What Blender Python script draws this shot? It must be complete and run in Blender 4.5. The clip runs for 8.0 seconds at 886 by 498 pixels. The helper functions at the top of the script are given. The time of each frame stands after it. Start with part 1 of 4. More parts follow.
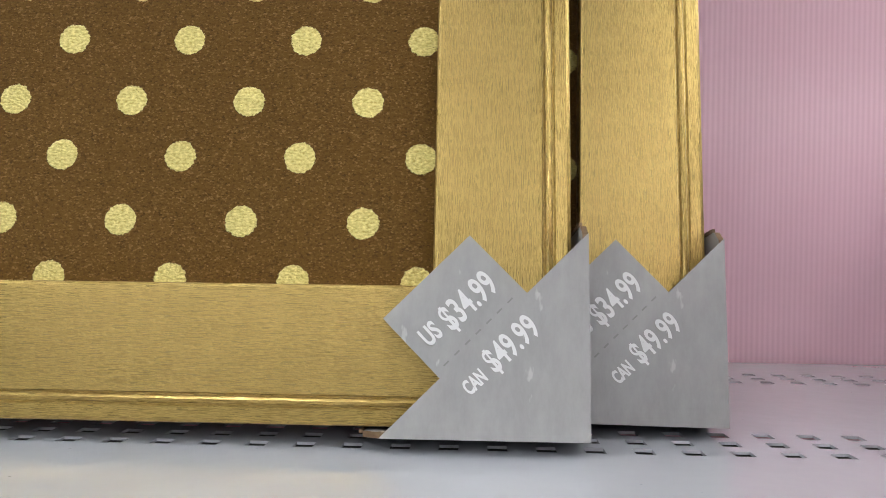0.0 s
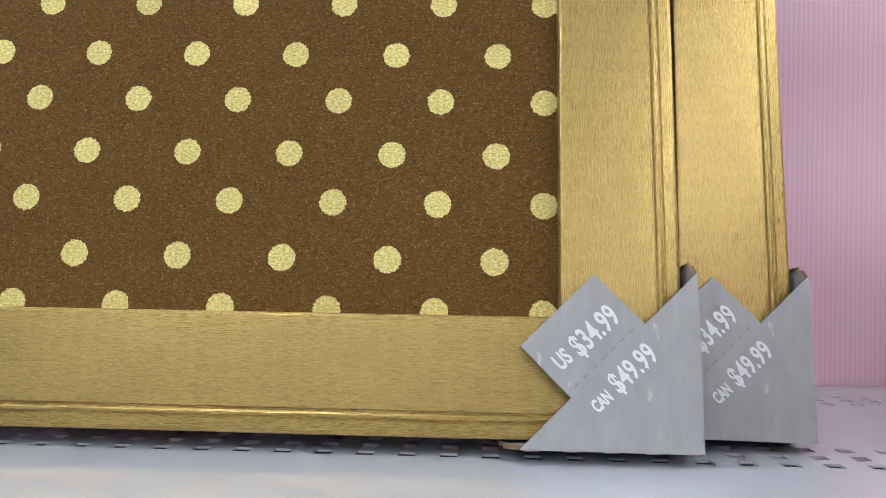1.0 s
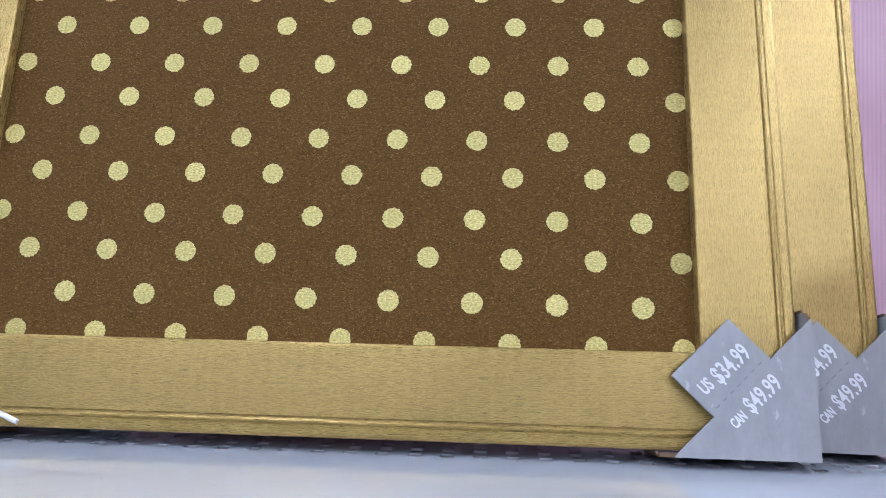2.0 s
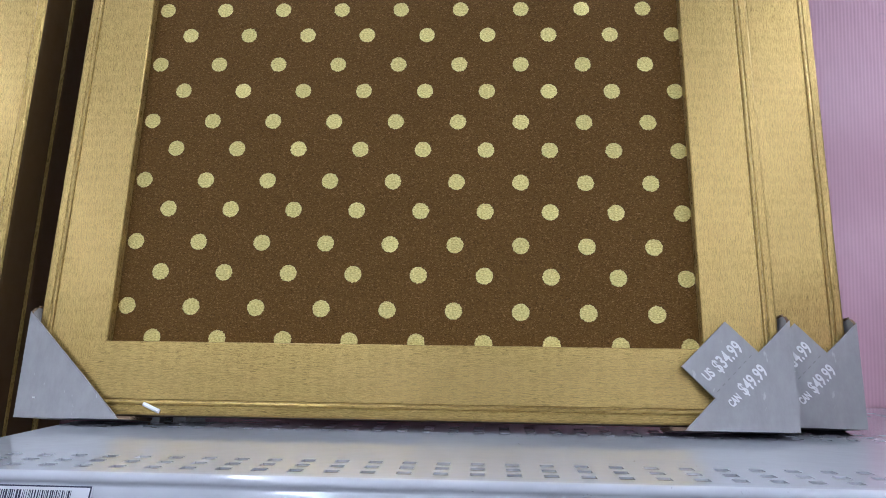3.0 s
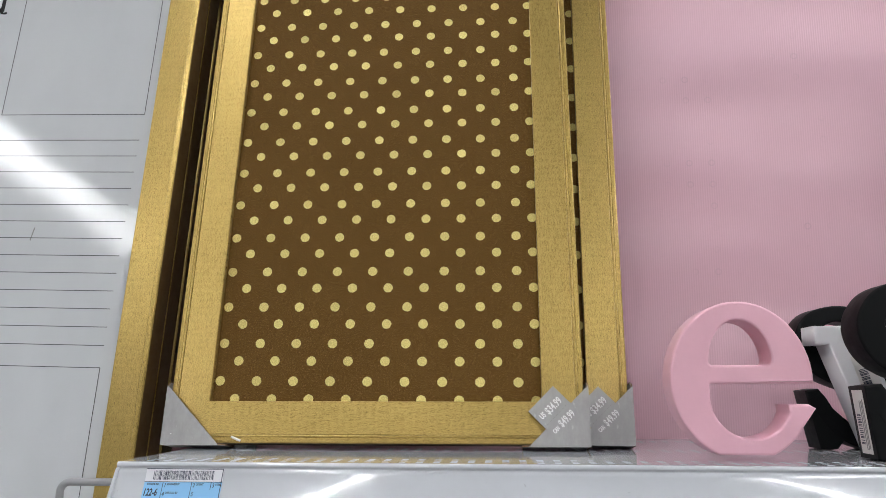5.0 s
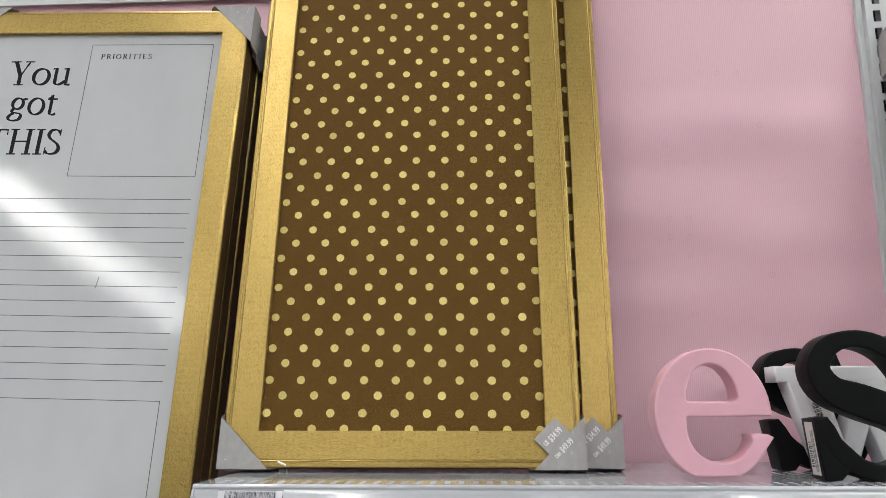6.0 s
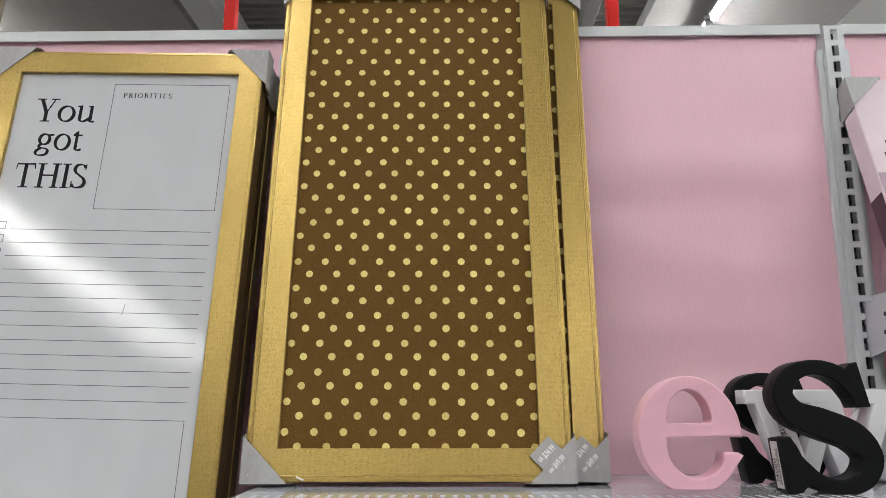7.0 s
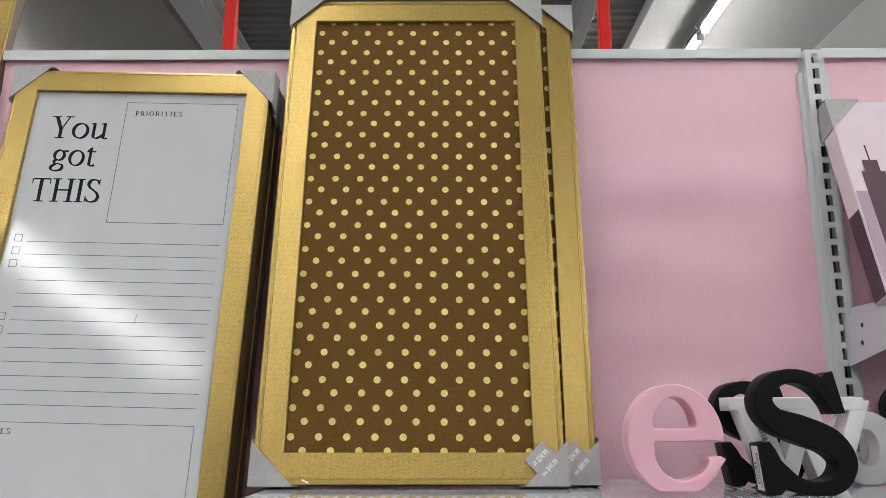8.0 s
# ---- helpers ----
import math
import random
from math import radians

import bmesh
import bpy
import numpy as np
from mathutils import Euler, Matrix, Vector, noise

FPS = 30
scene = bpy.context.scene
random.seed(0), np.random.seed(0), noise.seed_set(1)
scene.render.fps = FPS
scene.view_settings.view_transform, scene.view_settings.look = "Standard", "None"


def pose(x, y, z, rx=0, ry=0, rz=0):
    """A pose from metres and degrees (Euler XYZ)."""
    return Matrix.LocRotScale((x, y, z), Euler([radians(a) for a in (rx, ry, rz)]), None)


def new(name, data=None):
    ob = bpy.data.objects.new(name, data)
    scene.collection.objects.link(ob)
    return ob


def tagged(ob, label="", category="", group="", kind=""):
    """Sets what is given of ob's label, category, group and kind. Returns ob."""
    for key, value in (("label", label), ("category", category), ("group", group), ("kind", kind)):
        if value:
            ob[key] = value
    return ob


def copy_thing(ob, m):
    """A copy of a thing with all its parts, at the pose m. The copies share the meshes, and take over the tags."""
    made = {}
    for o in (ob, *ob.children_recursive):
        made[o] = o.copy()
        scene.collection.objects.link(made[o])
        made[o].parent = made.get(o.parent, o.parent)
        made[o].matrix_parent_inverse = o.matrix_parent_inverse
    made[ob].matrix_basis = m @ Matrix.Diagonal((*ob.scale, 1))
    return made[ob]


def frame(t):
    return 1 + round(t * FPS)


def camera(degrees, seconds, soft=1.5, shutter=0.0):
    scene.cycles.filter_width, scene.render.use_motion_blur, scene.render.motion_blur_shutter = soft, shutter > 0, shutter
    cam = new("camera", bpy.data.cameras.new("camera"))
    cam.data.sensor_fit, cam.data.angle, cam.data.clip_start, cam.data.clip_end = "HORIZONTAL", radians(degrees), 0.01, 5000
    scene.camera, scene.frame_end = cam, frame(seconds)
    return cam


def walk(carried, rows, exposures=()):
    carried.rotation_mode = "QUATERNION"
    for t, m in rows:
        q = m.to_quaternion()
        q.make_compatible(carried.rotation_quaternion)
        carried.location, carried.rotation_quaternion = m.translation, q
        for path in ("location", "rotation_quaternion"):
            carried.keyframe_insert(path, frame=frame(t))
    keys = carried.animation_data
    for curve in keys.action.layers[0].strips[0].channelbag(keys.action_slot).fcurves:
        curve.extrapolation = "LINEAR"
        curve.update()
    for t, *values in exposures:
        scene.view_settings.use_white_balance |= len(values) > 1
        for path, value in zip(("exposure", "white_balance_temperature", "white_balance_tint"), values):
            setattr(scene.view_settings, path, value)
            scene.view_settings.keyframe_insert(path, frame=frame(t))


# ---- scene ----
cam = camera(61.52, 8.0, soft=0.8)
# seconds, eye x y z, yaw, pitch, roll
ROWS = [
    (0.0, 0.3072, -0.2047, 0.0535, 2.1591, -0.8333, -0.6994),
    (0.5, 0.2964, -0.2149, 0.0549, 2.1107, -0.2197, -0.7355),
    (1.0, 0.2713, -0.2368, 0.0584, 2.6229, 0.6869, -0.9274),
    (1.5, 0.2399, -0.2675, 0.0613, 3.3595, 2.0151, -1.1853),
    (2.0, 0.2149, -0.3031, 0.0634, 3.5901, 3.0424, -1.3058),
    (3.5, 0.1852, -0.4381, 0.0501, 2.7277, 6.2822, -0.2999),
    (4.0, 0.1992, -0.5118, 0.0464, 2.7728, 7.6707, -0.0422),
    (4.5, 0.2370, -0.5999, 0.0542, 3.7610, 8.6053, 0.0352),
    (5.0, 0.2590, -0.6844, 0.0672, 4.2065, 9.3422, 0.0842),
    (6.5, 0.2115, -0.8507, 0.0937, 1.7885, 10.9311, 0.1816),
    (7.0, 0.1991, -0.8908, 0.1044, 0.8400, 10.8700, 0.1524),
    (7.5, 0.1950, -0.9205, 0.1041, 0.4699, 11.2829, 0.1411),
    (8.0, 0.1915, -0.9369, 0.1028, 0.2467, 11.4782, 0.0534),
]
EXPOSURES = [
    (0.0, 0.08, 6580, 10), (0.7, 0.11, 6420, 11), (1.5, 0.16, 5600, 15), (2.0, 0.14, 5350, 17), (3.4, -0.22, 5750, 15),
    (4.0, -0.18, 6100, 12), (4.6, -0.12, 6450, 11), (6.5, -0.07, 6860, 10), (8.0, -0.08, 6800, 10),
]
walk(cam, [(t, pose(x, y, z, 90 + pitch, roll, yaw)) for t, x, y, z, yaw, pitch, roll in ROWS], EXPOSURES)

# ---- world and light: a closed shop hall, lit by rows of tube lamps ----
world = bpy.data.worlds.new("world")
scene.world = world
world.use_nodes = True
world.node_tree.nodes["Background"].inputs[0].default_value = (0.8, 0.85, 0.9, 1)
world.node_tree.nodes["Background"].inputs[1].default_value = 0.05

TUBE_GLOW = 80.0
FLOOR = -1.25          # the shop floor; the shelf's top is near z = 0
DECK = 4.35            # the metal roof deck
SLOPE = 1.4            # degrees by which the shelf dips to the back
WALL = 0.169           # face of the pink back panel


# ---- materials ----
def material(name, colour=(0.8, 0.8, 0.8), rough=0.5, metal=0.0, coat=0.0, spec=0.5):
    m = bpy.data.materials.new(name)
    m.use_nodes = True
    b = m.node_tree.nodes["Principled BSDF"]
    b.inputs["Base Color"].default_value = (*colour, 1)
    b.inputs["Roughness"].default_value = rough
    b.inputs["Metallic"].default_value = metal
    b.inputs["Coat Weight"].default_value = coat
    b.inputs["Specular IOR Level"].default_value = spec
    return m


class Nodes:
    """Short hand for building a node tree."""

    def __init__(self, m):
        self.t = m.node_tree
        self.b = self.t.nodes["Principled BSDF"]
        self.coord = self.t.nodes.new("ShaderNodeTexCoord").outputs["Object"]

    def put(self, socket, v):
        if isinstance(v, bpy.types.NodeSocket):
            self.t.links.new(v, socket)
        else:
            socket.default_value = v

    def math(self, op, a, b=0.0, c=0.0):
        n = self.t.nodes.new("ShaderNodeMath")
        n.operation = op
        for s, v in zip(n.inputs, (a, b, c)):
            self.put(s, v)
        return n.outputs[0]

    def scaled(self, scale, turn=(0, 0, 0), v=None):
        n = self.t.nodes.new("ShaderNodeMapping")
        self.put(n.inputs["Vector"], v or self.coord)
        n.inputs["Scale"].default_value = scale
        n.inputs["Rotation"].default_value = turn
        return n.outputs[0]

    def noise(self, v, scale=1.0, detail=3.0, rough=0.55):
        n = self.t.nodes.new("ShaderNodeTexNoise")
        self.put(n.inputs["Vector"], v)
        n.inputs["Scale"].default_value = scale
        n.inputs["Detail"].default_value = detail
        n.inputs["Roughness"].default_value = rough
        return n.outputs["Fac"]

    def voronoi(self, v, scale=1.0, feature="F1", out="Distance"):
        n = self.t.nodes.new("ShaderNodeTexVoronoi")
        n.feature = feature
        self.put(n.inputs["Vector"], v)
        n.inputs["Scale"].default_value = scale
        return n.outputs[out]

    def ramp(self, fac, *stops):
        n = self.t.nodes.new("ShaderNodeValToRGB")
        self.put(n.inputs["Fac"], fac)
        e = n.color_ramp.elements
        while len(e) < len(stops):
            e.new(0.5)
        for k, (p, c) in zip(e, stops):
            k.position = p
            k.color = (*c, 1) if len(c) == 3 else c
        return n.outputs["Color"]

    def range(self, v, a, b, c, d):
        n = self.t.nodes.new("ShaderNodeMapRange")
        for s, q in zip(n.inputs, (v, a, b, c, d)):
            self.put(s, q)
        return n.outputs[0]

    def mix(self, fac, a, b, blend="MIX"):
        n = self.t.nodes.new("ShaderNodeMix")
        n.data_type, n.blend_type = "RGBA", blend
        self.put(n.inputs["Factor"], fac)
        for s, v in ((n.inputs[6], a), (n.inputs[7], b)):
            self.put(s, (*v, 1) if isinstance(v, tuple) and len(v) == 3 else v)
        return n.outputs[2]

    def bump(self, height, strength=0.3, dist=0.001, under=None):
        n = self.t.nodes.new("ShaderNodeBump")
        n.inputs["Strength"].default_value = strength
        n.inputs["Distance"].default_value = dist
        self.put(n.inputs["Height"], height)
        if under:
            self.put(n.inputs["Normal"], under)
        return n.outputs[0]

    def xyz(self, v=None):
        n = self.t.nodes.new("ShaderNodeSeparateXYZ")
        self.put(n.inputs[0], v or self.coord)
        return n.outputs

    def random(self):
        return self.t.nodes.new("ShaderNodeObjectInfo").outputs["Random"]

    def set(self, **kw):
        for k, v in kw.items():
            self.put(self.b.inputs[k.replace("_", " ")], v)


def make_gold():
    """Gold-coloured foil wrap with a brushed wood grain along local x and a fine hammered gloss."""
    m = material("gold_foil", (0.55, 0.38, 0.12), 0.3, 0.62)
    n = Nodes(m)
    shift = n.t.nodes.new("ShaderNodeVectorMath")
    shift.operation = "ADD"
    n.put(shift.inputs[0], n.coord)
    r = n.random()
    comb = n.t.nodes.new("ShaderNodeCombineXYZ")
    n.put(comb.inputs[0], n.math("MULTIPLY", r, 7.0))
    n.put(comb.inputs[1], n.math("MULTIPLY", r, 3.0))
    n.put(shift.inputs[1], comb.outputs[0])
    v = shift.outputs[0]
    streak = n.noise(n.scaled((150, 4200, 1500), v=v), 1.0, 2.0, 0.55)
    fine = n.noise(n.scaled((520, 8000, 3000), v=v), 1.0, 2.0, 0.5)
    broad = n.noise(n.scaled((9, 60, 20), v=v), 1.0, 2.0)
    f = n.math("ADD", n.math("MULTIPLY", streak, 0.75), n.math("MULTIPLY", fine, 0.3))
    f = n.math("ADD", f, n.math("MULTIPLY", n.math("SUBTRACT", broad, 0.5), 0.06))
    dark = n.range(f, 0.44, 0.53, 0.0, 1.0)
    n.set(Base_Color=n.mix(dark, (0.265, 0.176, 0.046), (0.475, 0.332, 0.100)))
    n.set(Roughness=n.range(f, 0.35, 0.6, 0.40, 0.27))
    pore = n.bump(dark, 0.06, 0.0003)
    emboss = n.noise(n.scaled((650, 900, 800), v=v), 1.0, 2.0)
    n.set(Normal=n.bump(emboss, 0.20, 0.0003, pore))
    return m


PITCH, STEP, TWIST = 0.0173, 0.0173 * 1.0232, radians(-0.335)


def make_cork():
    """Brown cork with printed gold foil dots in a staggered pattern."""
    m = material("dotted_cork", (0.2, 0.1, 0.05), 0.85, spec=0.15)
    n = Nodes(m)
    v = n.scaled((1, 1, 1), (0, TWIST, 0))
    x, _, z = n.xyz(v)
    ragged = n.math("MULTIPLY", n.math("SUBTRACT", n.noise(n.coord, 900.0, 2.0), 0.5), 0.0016)

    def dots(cx, cz):
        a = n.math("WRAP", n.math("SUBTRACT", x, cx), PITCH, -PITCH)
        c = n.math("WRAP", n.math("SUBTRACT", z, cz), STEP, -STEP)
        return n.math("SQRT", n.math("ADD", n.math("MULTIPLY", a, a), n.math("MULTIPLY", c, c)))

    d = n.math("MINIMUM", dots(0.0, STEP), dots(PITCH * 0.907, STEP * 0.06))
    d = n.math("ADD", d, ragged)
    foil = n.range(d, 0.00435, 0.0046, 1.0, 0.0)
    flaw = n.range(n.noise(n.coord, 1500.0, 2.0), 0.68, 0.72, 1.0, 0.25)
    foil = n.math("MULTIPLY", foil, flaw)
    grain = n.voronoi(n.scaled((1, 1, 1.5)), 1700.0, out="Color")
    g, _, _ = n.xyz(grain)
    soft = n.noise(n.coord, 650.0, 4.0, 0.7)
    f = n.math("ADD", n.math("MULTIPLY", g, 0.5), n.math("MULTIPLY", soft, 0.5))
    cork = n.ramp(f, (0.12, (0.046, 0.022, 0.007)), (0.36, (0.112, 0.056, 0.0115)), (0.66, (0.137, 0.070, 0.0150)), (0.90, (0.32, 0.19, 0.070)))
    crinkle = n.noise(n.scaled((900, 900, 1500)), 1.0, 3.0)
    gold = n.ramp(crinkle, (0.28, (0.46, 0.36, 0.09)), (0.72, (0.93, 0.82, 0.35)))
    n.set(Base_Color=n.mix(foil, cork, gold), Metallic=n.math("MULTIPLY", foil, 0.55), Roughness=n.range(foil, 0, 1, 0.85, 0.42))
    hi = n.math("ADD", f, n.math("MULTIPLY", crinkle, n.math("MULTIPLY", foil, 1.2)))
    n.set(Normal=n.bump(hi, 0.75, 0.0007))
    return m


def make_card(name, colour):
    m = material(name, colour, 0.55)
    n = Nodes(m)
    scuff = n.noise(n.scaled((60, 60, 25)), 3.0, 4.0, 0.7)
    marks = n.noise(n.scaled((240, 240, 90), (0.4, 0.6, 0.3)), 1.0, 3.0, 0.6)
    c = n.mix(n.range(scuff, 0.35, 0.7, 0.0, 1.0), tuple(k * 0.9 for k in colour), tuple(min(1, k * 1.07) for k in colour))
    c = n.mix(n.range(marks, 0.655, 0.70, 0.0, 0.55), c, tuple(min(1, k * 1.7) for k in colour))
    n.set(Base_Color=c, Roughness=n.range(scuff, 0.3, 0.7, 0.45, 0.65))
    n.set(Normal=n.bump(n.noise(n.coord, 60.0, 3.0), 0.25, 0.002))
    return m


def make_paint(name, colour, rough=0.25, coat=0.3, peel=90.0, bump=0.12, dirt=0.06):
    """Sprayed paint with a slight orange peel and a few scuffs."""
    m = material(name, colour, rough, 0.0, coat)
    n = Nodes(m)
    big = n.noise(n.coord, 9.0, 3.0)
    specks = n.noise(n.coord, 420.0, 2.0, 0.6)
    c = n.mix(n.range(big, 0.3, 0.7, 0.0, 1.0), tuple(k * (1 - dirt) for k in colour), colour)
    c = n.mix(n.range(specks, 0.74, 0.78, 0.0, 0.55), c, tuple(k * 0.35 for k in colour))
    n.set(Base_Color=c, Roughness=n.range(big, 0.3, 0.7, rough * 0.85, rough * 1.25))
    n.set(Normal=n.bump(n.noise(n.coord, peel, 2.0), bump, 0.002))
    return m


def make_panel():
    """Pink fluted plastic sheet: fine upright ribs, wavy gloss, old rings from hooks."""
    m = material("pink_fluted_plastic", (0.78, 0.42, 0.50), 0.33)
    n = Nodes(m)
    x, y, z = n.xyz()
    rib = n.math("SINE", n.math("MULTIPLY", x, 2 * math.pi / 0.0026))
    wav = n.noise(n.scaled((2.2, 2.2, 6.0)), 1.0, 1.0)
    c = n.mix(n.range(rib, -1, 1, 0.0, 1.0), (0.748, 0.447, 0.518), (0.818, 0.512, 0.585))
    c = n.mix(n.range(wav, 0.3, 0.75, 0.0, 0.35), c, (0.80, 0.51, 0.61))
    a = n.math("WRAP", x, 0.0127, -0.0127)
    k = n.math("WRAP", z, 0.0127, -0.0127)
    ring = n.math("ABSOLUTE", n.math("SUBTRACT", n.math("SQRT", n.math("ADD", n.math("MULTIPLY", a, a), n.math("MULTIPLY", k, k))), 0.0032))
    worn = n.range(n.noise(n.scaled((11, 11, 11)), 1.0, 1.0), 0.56, 0.66, 0.0, 0.16)
    c = n.mix(n.math("MULTIPLY", n.range(ring, 0.0004, 0.0012, 1.0, 0.0), worn), c, (0.40, 0.24, 0.29))
    n.set(Base_Color=c, Roughness=n.range(wav, 0.3, 0.7, 0.28, 0.40))
    b = n.bump(wav, 0.75, 0.03)
    n.set(Normal=n.bump(rib, 0.12, 0.0003, b))
    return m


def make_gloss_board():
    m = material("white_gloss_sheet", (0.58, 0.59, 0.61), 0.055, 0.0, 0.0, 0.42)
    n = Nodes(m)
    fine = n.noise(n.coord, 240.0, 3.0, 0.6)
    big = n.noise(n.scaled((16, 16, 8)), 1.0, 2.0)
    x, y, z = n.xyz()
    warp = n.math("MULTIPLY", n.math("MULTIPLY", n.math("SUBTRACT", x, 0.146), n.math("SUBTRACT", z, 0.3)), 0.14)
    n.set(Normal=n.bump(fine, 0.075, 0.0010, n.bump(big, 0.09, 0.004, n.bump(warp, 1.0, 1.0))))
    n.set(Base_Color=n.mix(n.range(big, 0.3, 0.7, 0.0, 1.0), (0.525, 0.54, 0.56), (0.565, 0.58, 0.60)))
    return m


def make_plain(name, colour, rough=0.5, bump=0.06, scale=160.0, spec=0.5):
    m = material(name, colour, rough, spec=spec)
    n = Nodes(m)
    f = n.noise(n.coord, scale, 3.0)
    big = n.noise(n.coord, 22.0, 3.0)
    n.set(Base_Color=n.mix(n.range(big, 0.3, 0.7, 0.0, 1.0), tuple(k * 0.92 for k in colour), colour))
    n.set(Roughness=n.range(f, 0.3, 0.7, rough * 0.88, min(1, rough * 1.12)), Normal=n.bump(f, bump, 0.0012))
    return m


def make_glow(name, colour, strength):
    m = material(name, (0.9, 0.9, 0.9))
    b = m.node_tree.nodes["Principled BSDF"]
    b.inputs["Emission Color"].default_value = (*colour, 1)
    b.inputs["Emission Strength"].default_value = strength
    return m


GOLD = make_gold()
CORK = make_cork()
BACKING = make_plain("brown_hardboard", (0.10, 0.062, 0.03), 0.75)
# the rails' foil darkened: shade of their outer sides put into the colour
SHADED_FOIL = make_plain("shaded_side_foil", (0.085, 0.045, 0.010), 0.5)
GREY_CARD = make_card("grey_card", (0.345, 0.34, 0.337))
RAW_CARD = make_plain("raw_brown_cardboard", (0.17, 0.105, 0.055), 0.85, 0.3, 500.0)
PRINT_WHITE = make_plain("white_print", (0.82, 0.82, 0.82), 0.6)
CREASE = make_plain("pressed_crease", (0.26, 0.255, 0.25), 0.7)
INK = make_plain("black_ink", (0.008, 0.008, 0.009), 0.5, spec=0.12)
LINE_INK = make_plain("grey_line_ink", (0.06, 0.06, 0.065), 0.4)
WHITE_SHEET = make_gloss_board()
WHITE_METAL = make_paint("white_gloss_enamel", (0.53, 0.55, 0.59), 0.11, 0.4, 60.0, 0.06)
UPRIGHT_PAINT = make_paint("pale_grey_enamel", (0.60, 0.63, 0.64), 0.35, 0.1)
PINK_PANEL = make_panel()
# near-black that stands in for shade inside slots and holes and under shelves
SHADE_BLACK = make_plain("shade_black", (0.02, 0.02, 0.022), 0.8)
PINK_PAINT = make_plain("pink_satin_paint", (0.82, 0.46, 0.55), 0.45, 0.10, 120.0)
BLACK_PAINT = make_plain("black_satin_paint", (0.005, 0.0055, 0.006), 0.5, 0.08, 120.0, 0.12)
LETTER_WHITE = make_plain("white_satin_paint", (0.76, 0.76, 0.78), 0.4, 0.08, 120.0)
STEEL = make_plain("grey_steel_rod", (0.30, 0.30, 0.31), 0.4)
STICKER_BLUE = make_plain("sky_blue_paper", (0.22, 0.50, 0.80), 0.45)
STICKER_WHITE = make_plain("white_paper", (0.72, 0.72, 0.76), 0.45)
STICKER_INK = make_plain("navy_ink", (0.02, 0.025, 0.06), 0.5)
LABEL_PAPER = make_plain("cream_paper", (0.72, 0.70, 0.67), 0.5)
RED_PAINT = make_plain("red_enamel", (0.50, 0.010, 0.006), 0.6, 0.05, 60.0, 0.2)
SOFFIT_PAINT = make_plain("taupe_plaster", (0.27, 0.25, 0.235), 0.9, 0.1, 4.0)
SOFFIT_PALE = make_plain("pale_plaster", (0.64, 0.635, 0.62), 0.9, 0.1, 4.0)
SOFFIT_DARK = make_plain("grey_plaster", (0.44, 0.43, 0.42), 0.9, 0.1, 4.0)
DECK_PAINT = make_plain("grey_roof_deck", (0.20, 0.195, 0.185), 0.7, 0.1, 5.0)
HALL_PAINT = make_plain("pale_wall_paint", (0.13, 0.13, 0.13), 0.85, 0.1, 3.0)
FLOOR_TILE = make_plain("pale_vinyl_floor", (0.20, 0.20, 0.20), 0.3, 0.05, 3.0)
CANVAS_SKY = make_plain("pale_pink_canvas", (0.72, 0.60, 0.66), 0.75, 0.3, 900.0)
CANVAS_DARK = make_plain("plum_print", (0.075, 0.035, 0.055), 0.7, 0.3, 900.0)
CANVAS_MID = make_plain("mauve_print", (0.42, 0.30, 0.38), 0.7, 0.3, 900.0)
TUBE = make_glow("lit_tube", (0.95, 0.975, 1.0), TUBE_GLOW)


# ---- mesh helpers ----
def part(name, bm, mat, parent=None, label="", m=None, smooth=False):
    """Links a bmesh as one mesh object under a thing or under a part."""
    me = bpy.data.meshes.new(name)
    bm.normal_update()
    bm.to_mesh(me)
    bm.free()
    me.materials.append(mat)
    if smooth:
        for p in me.polygons:
            p.use_smooth = True
    ob = new(name, me)
    if parent:
        ob.parent = parent
    if m is not None:
        ob.matrix_basis = m
    if label:
        tagged(ob, label)
    return ob


def box(x0, x1, y0, y1, z0, z1, bevel=0.0, bm=None, segments=2):
    own = bmesh.new()
    bmesh.ops.create_cube(own, size=1.0)
    for v in own.verts:
        v.co = Vector(((x0 + x1) / 2 + v.co.x * (x1 - x0), (y0 + y1) / 2 + v.co.y * (y1 - y0), (z0 + z1) / 2 + v.co.z * (z1 - z0)))
    if bevel:
        bmesh.ops.bevel(own, geom=own.edges[:], offset=bevel, segments=segments, profile=0.5, affect="EDGES")
    return joined(bm, own)


def joined(bm, own):
    if bm is None:
        return own
    me = bpy.data.meshes.new("scratch")
    own.to_mesh(me)
    own.free()
    bm.from_mesh(me)
    bpy.data.meshes.remove(me)
    return bm


def prism(points, y0, y1, bevel=0.0, bm=None):
    """A flat outline in x and z, thick from y0 (front) to y1."""
    own = bmesh.new()
    front = [own.verts.new((x, y0, z)) for x, z in points]
    back = [own.verts.new((x, y1, z)) for x, z in points]
    own.faces.new(front)
    own.faces.new(back[::-1])
    k = len(points)
    for i in range(k):
        j = (i + 1) % k
        own.faces.new((front[j], front[i], back[i], back[j]))
    bmesh.ops.recalc_face_normals(own, faces=own.faces[:])
    if bevel:
        rim = [e for e in own.edges if abs(e.verts[0].co.y - e.verts[1].co.y) < 1e-7]
        bmesh.ops.bevel(own, geom=rim, offset=bevel, segments=3, profile=0.5, affect="EDGES")
    return joined(bm, own)


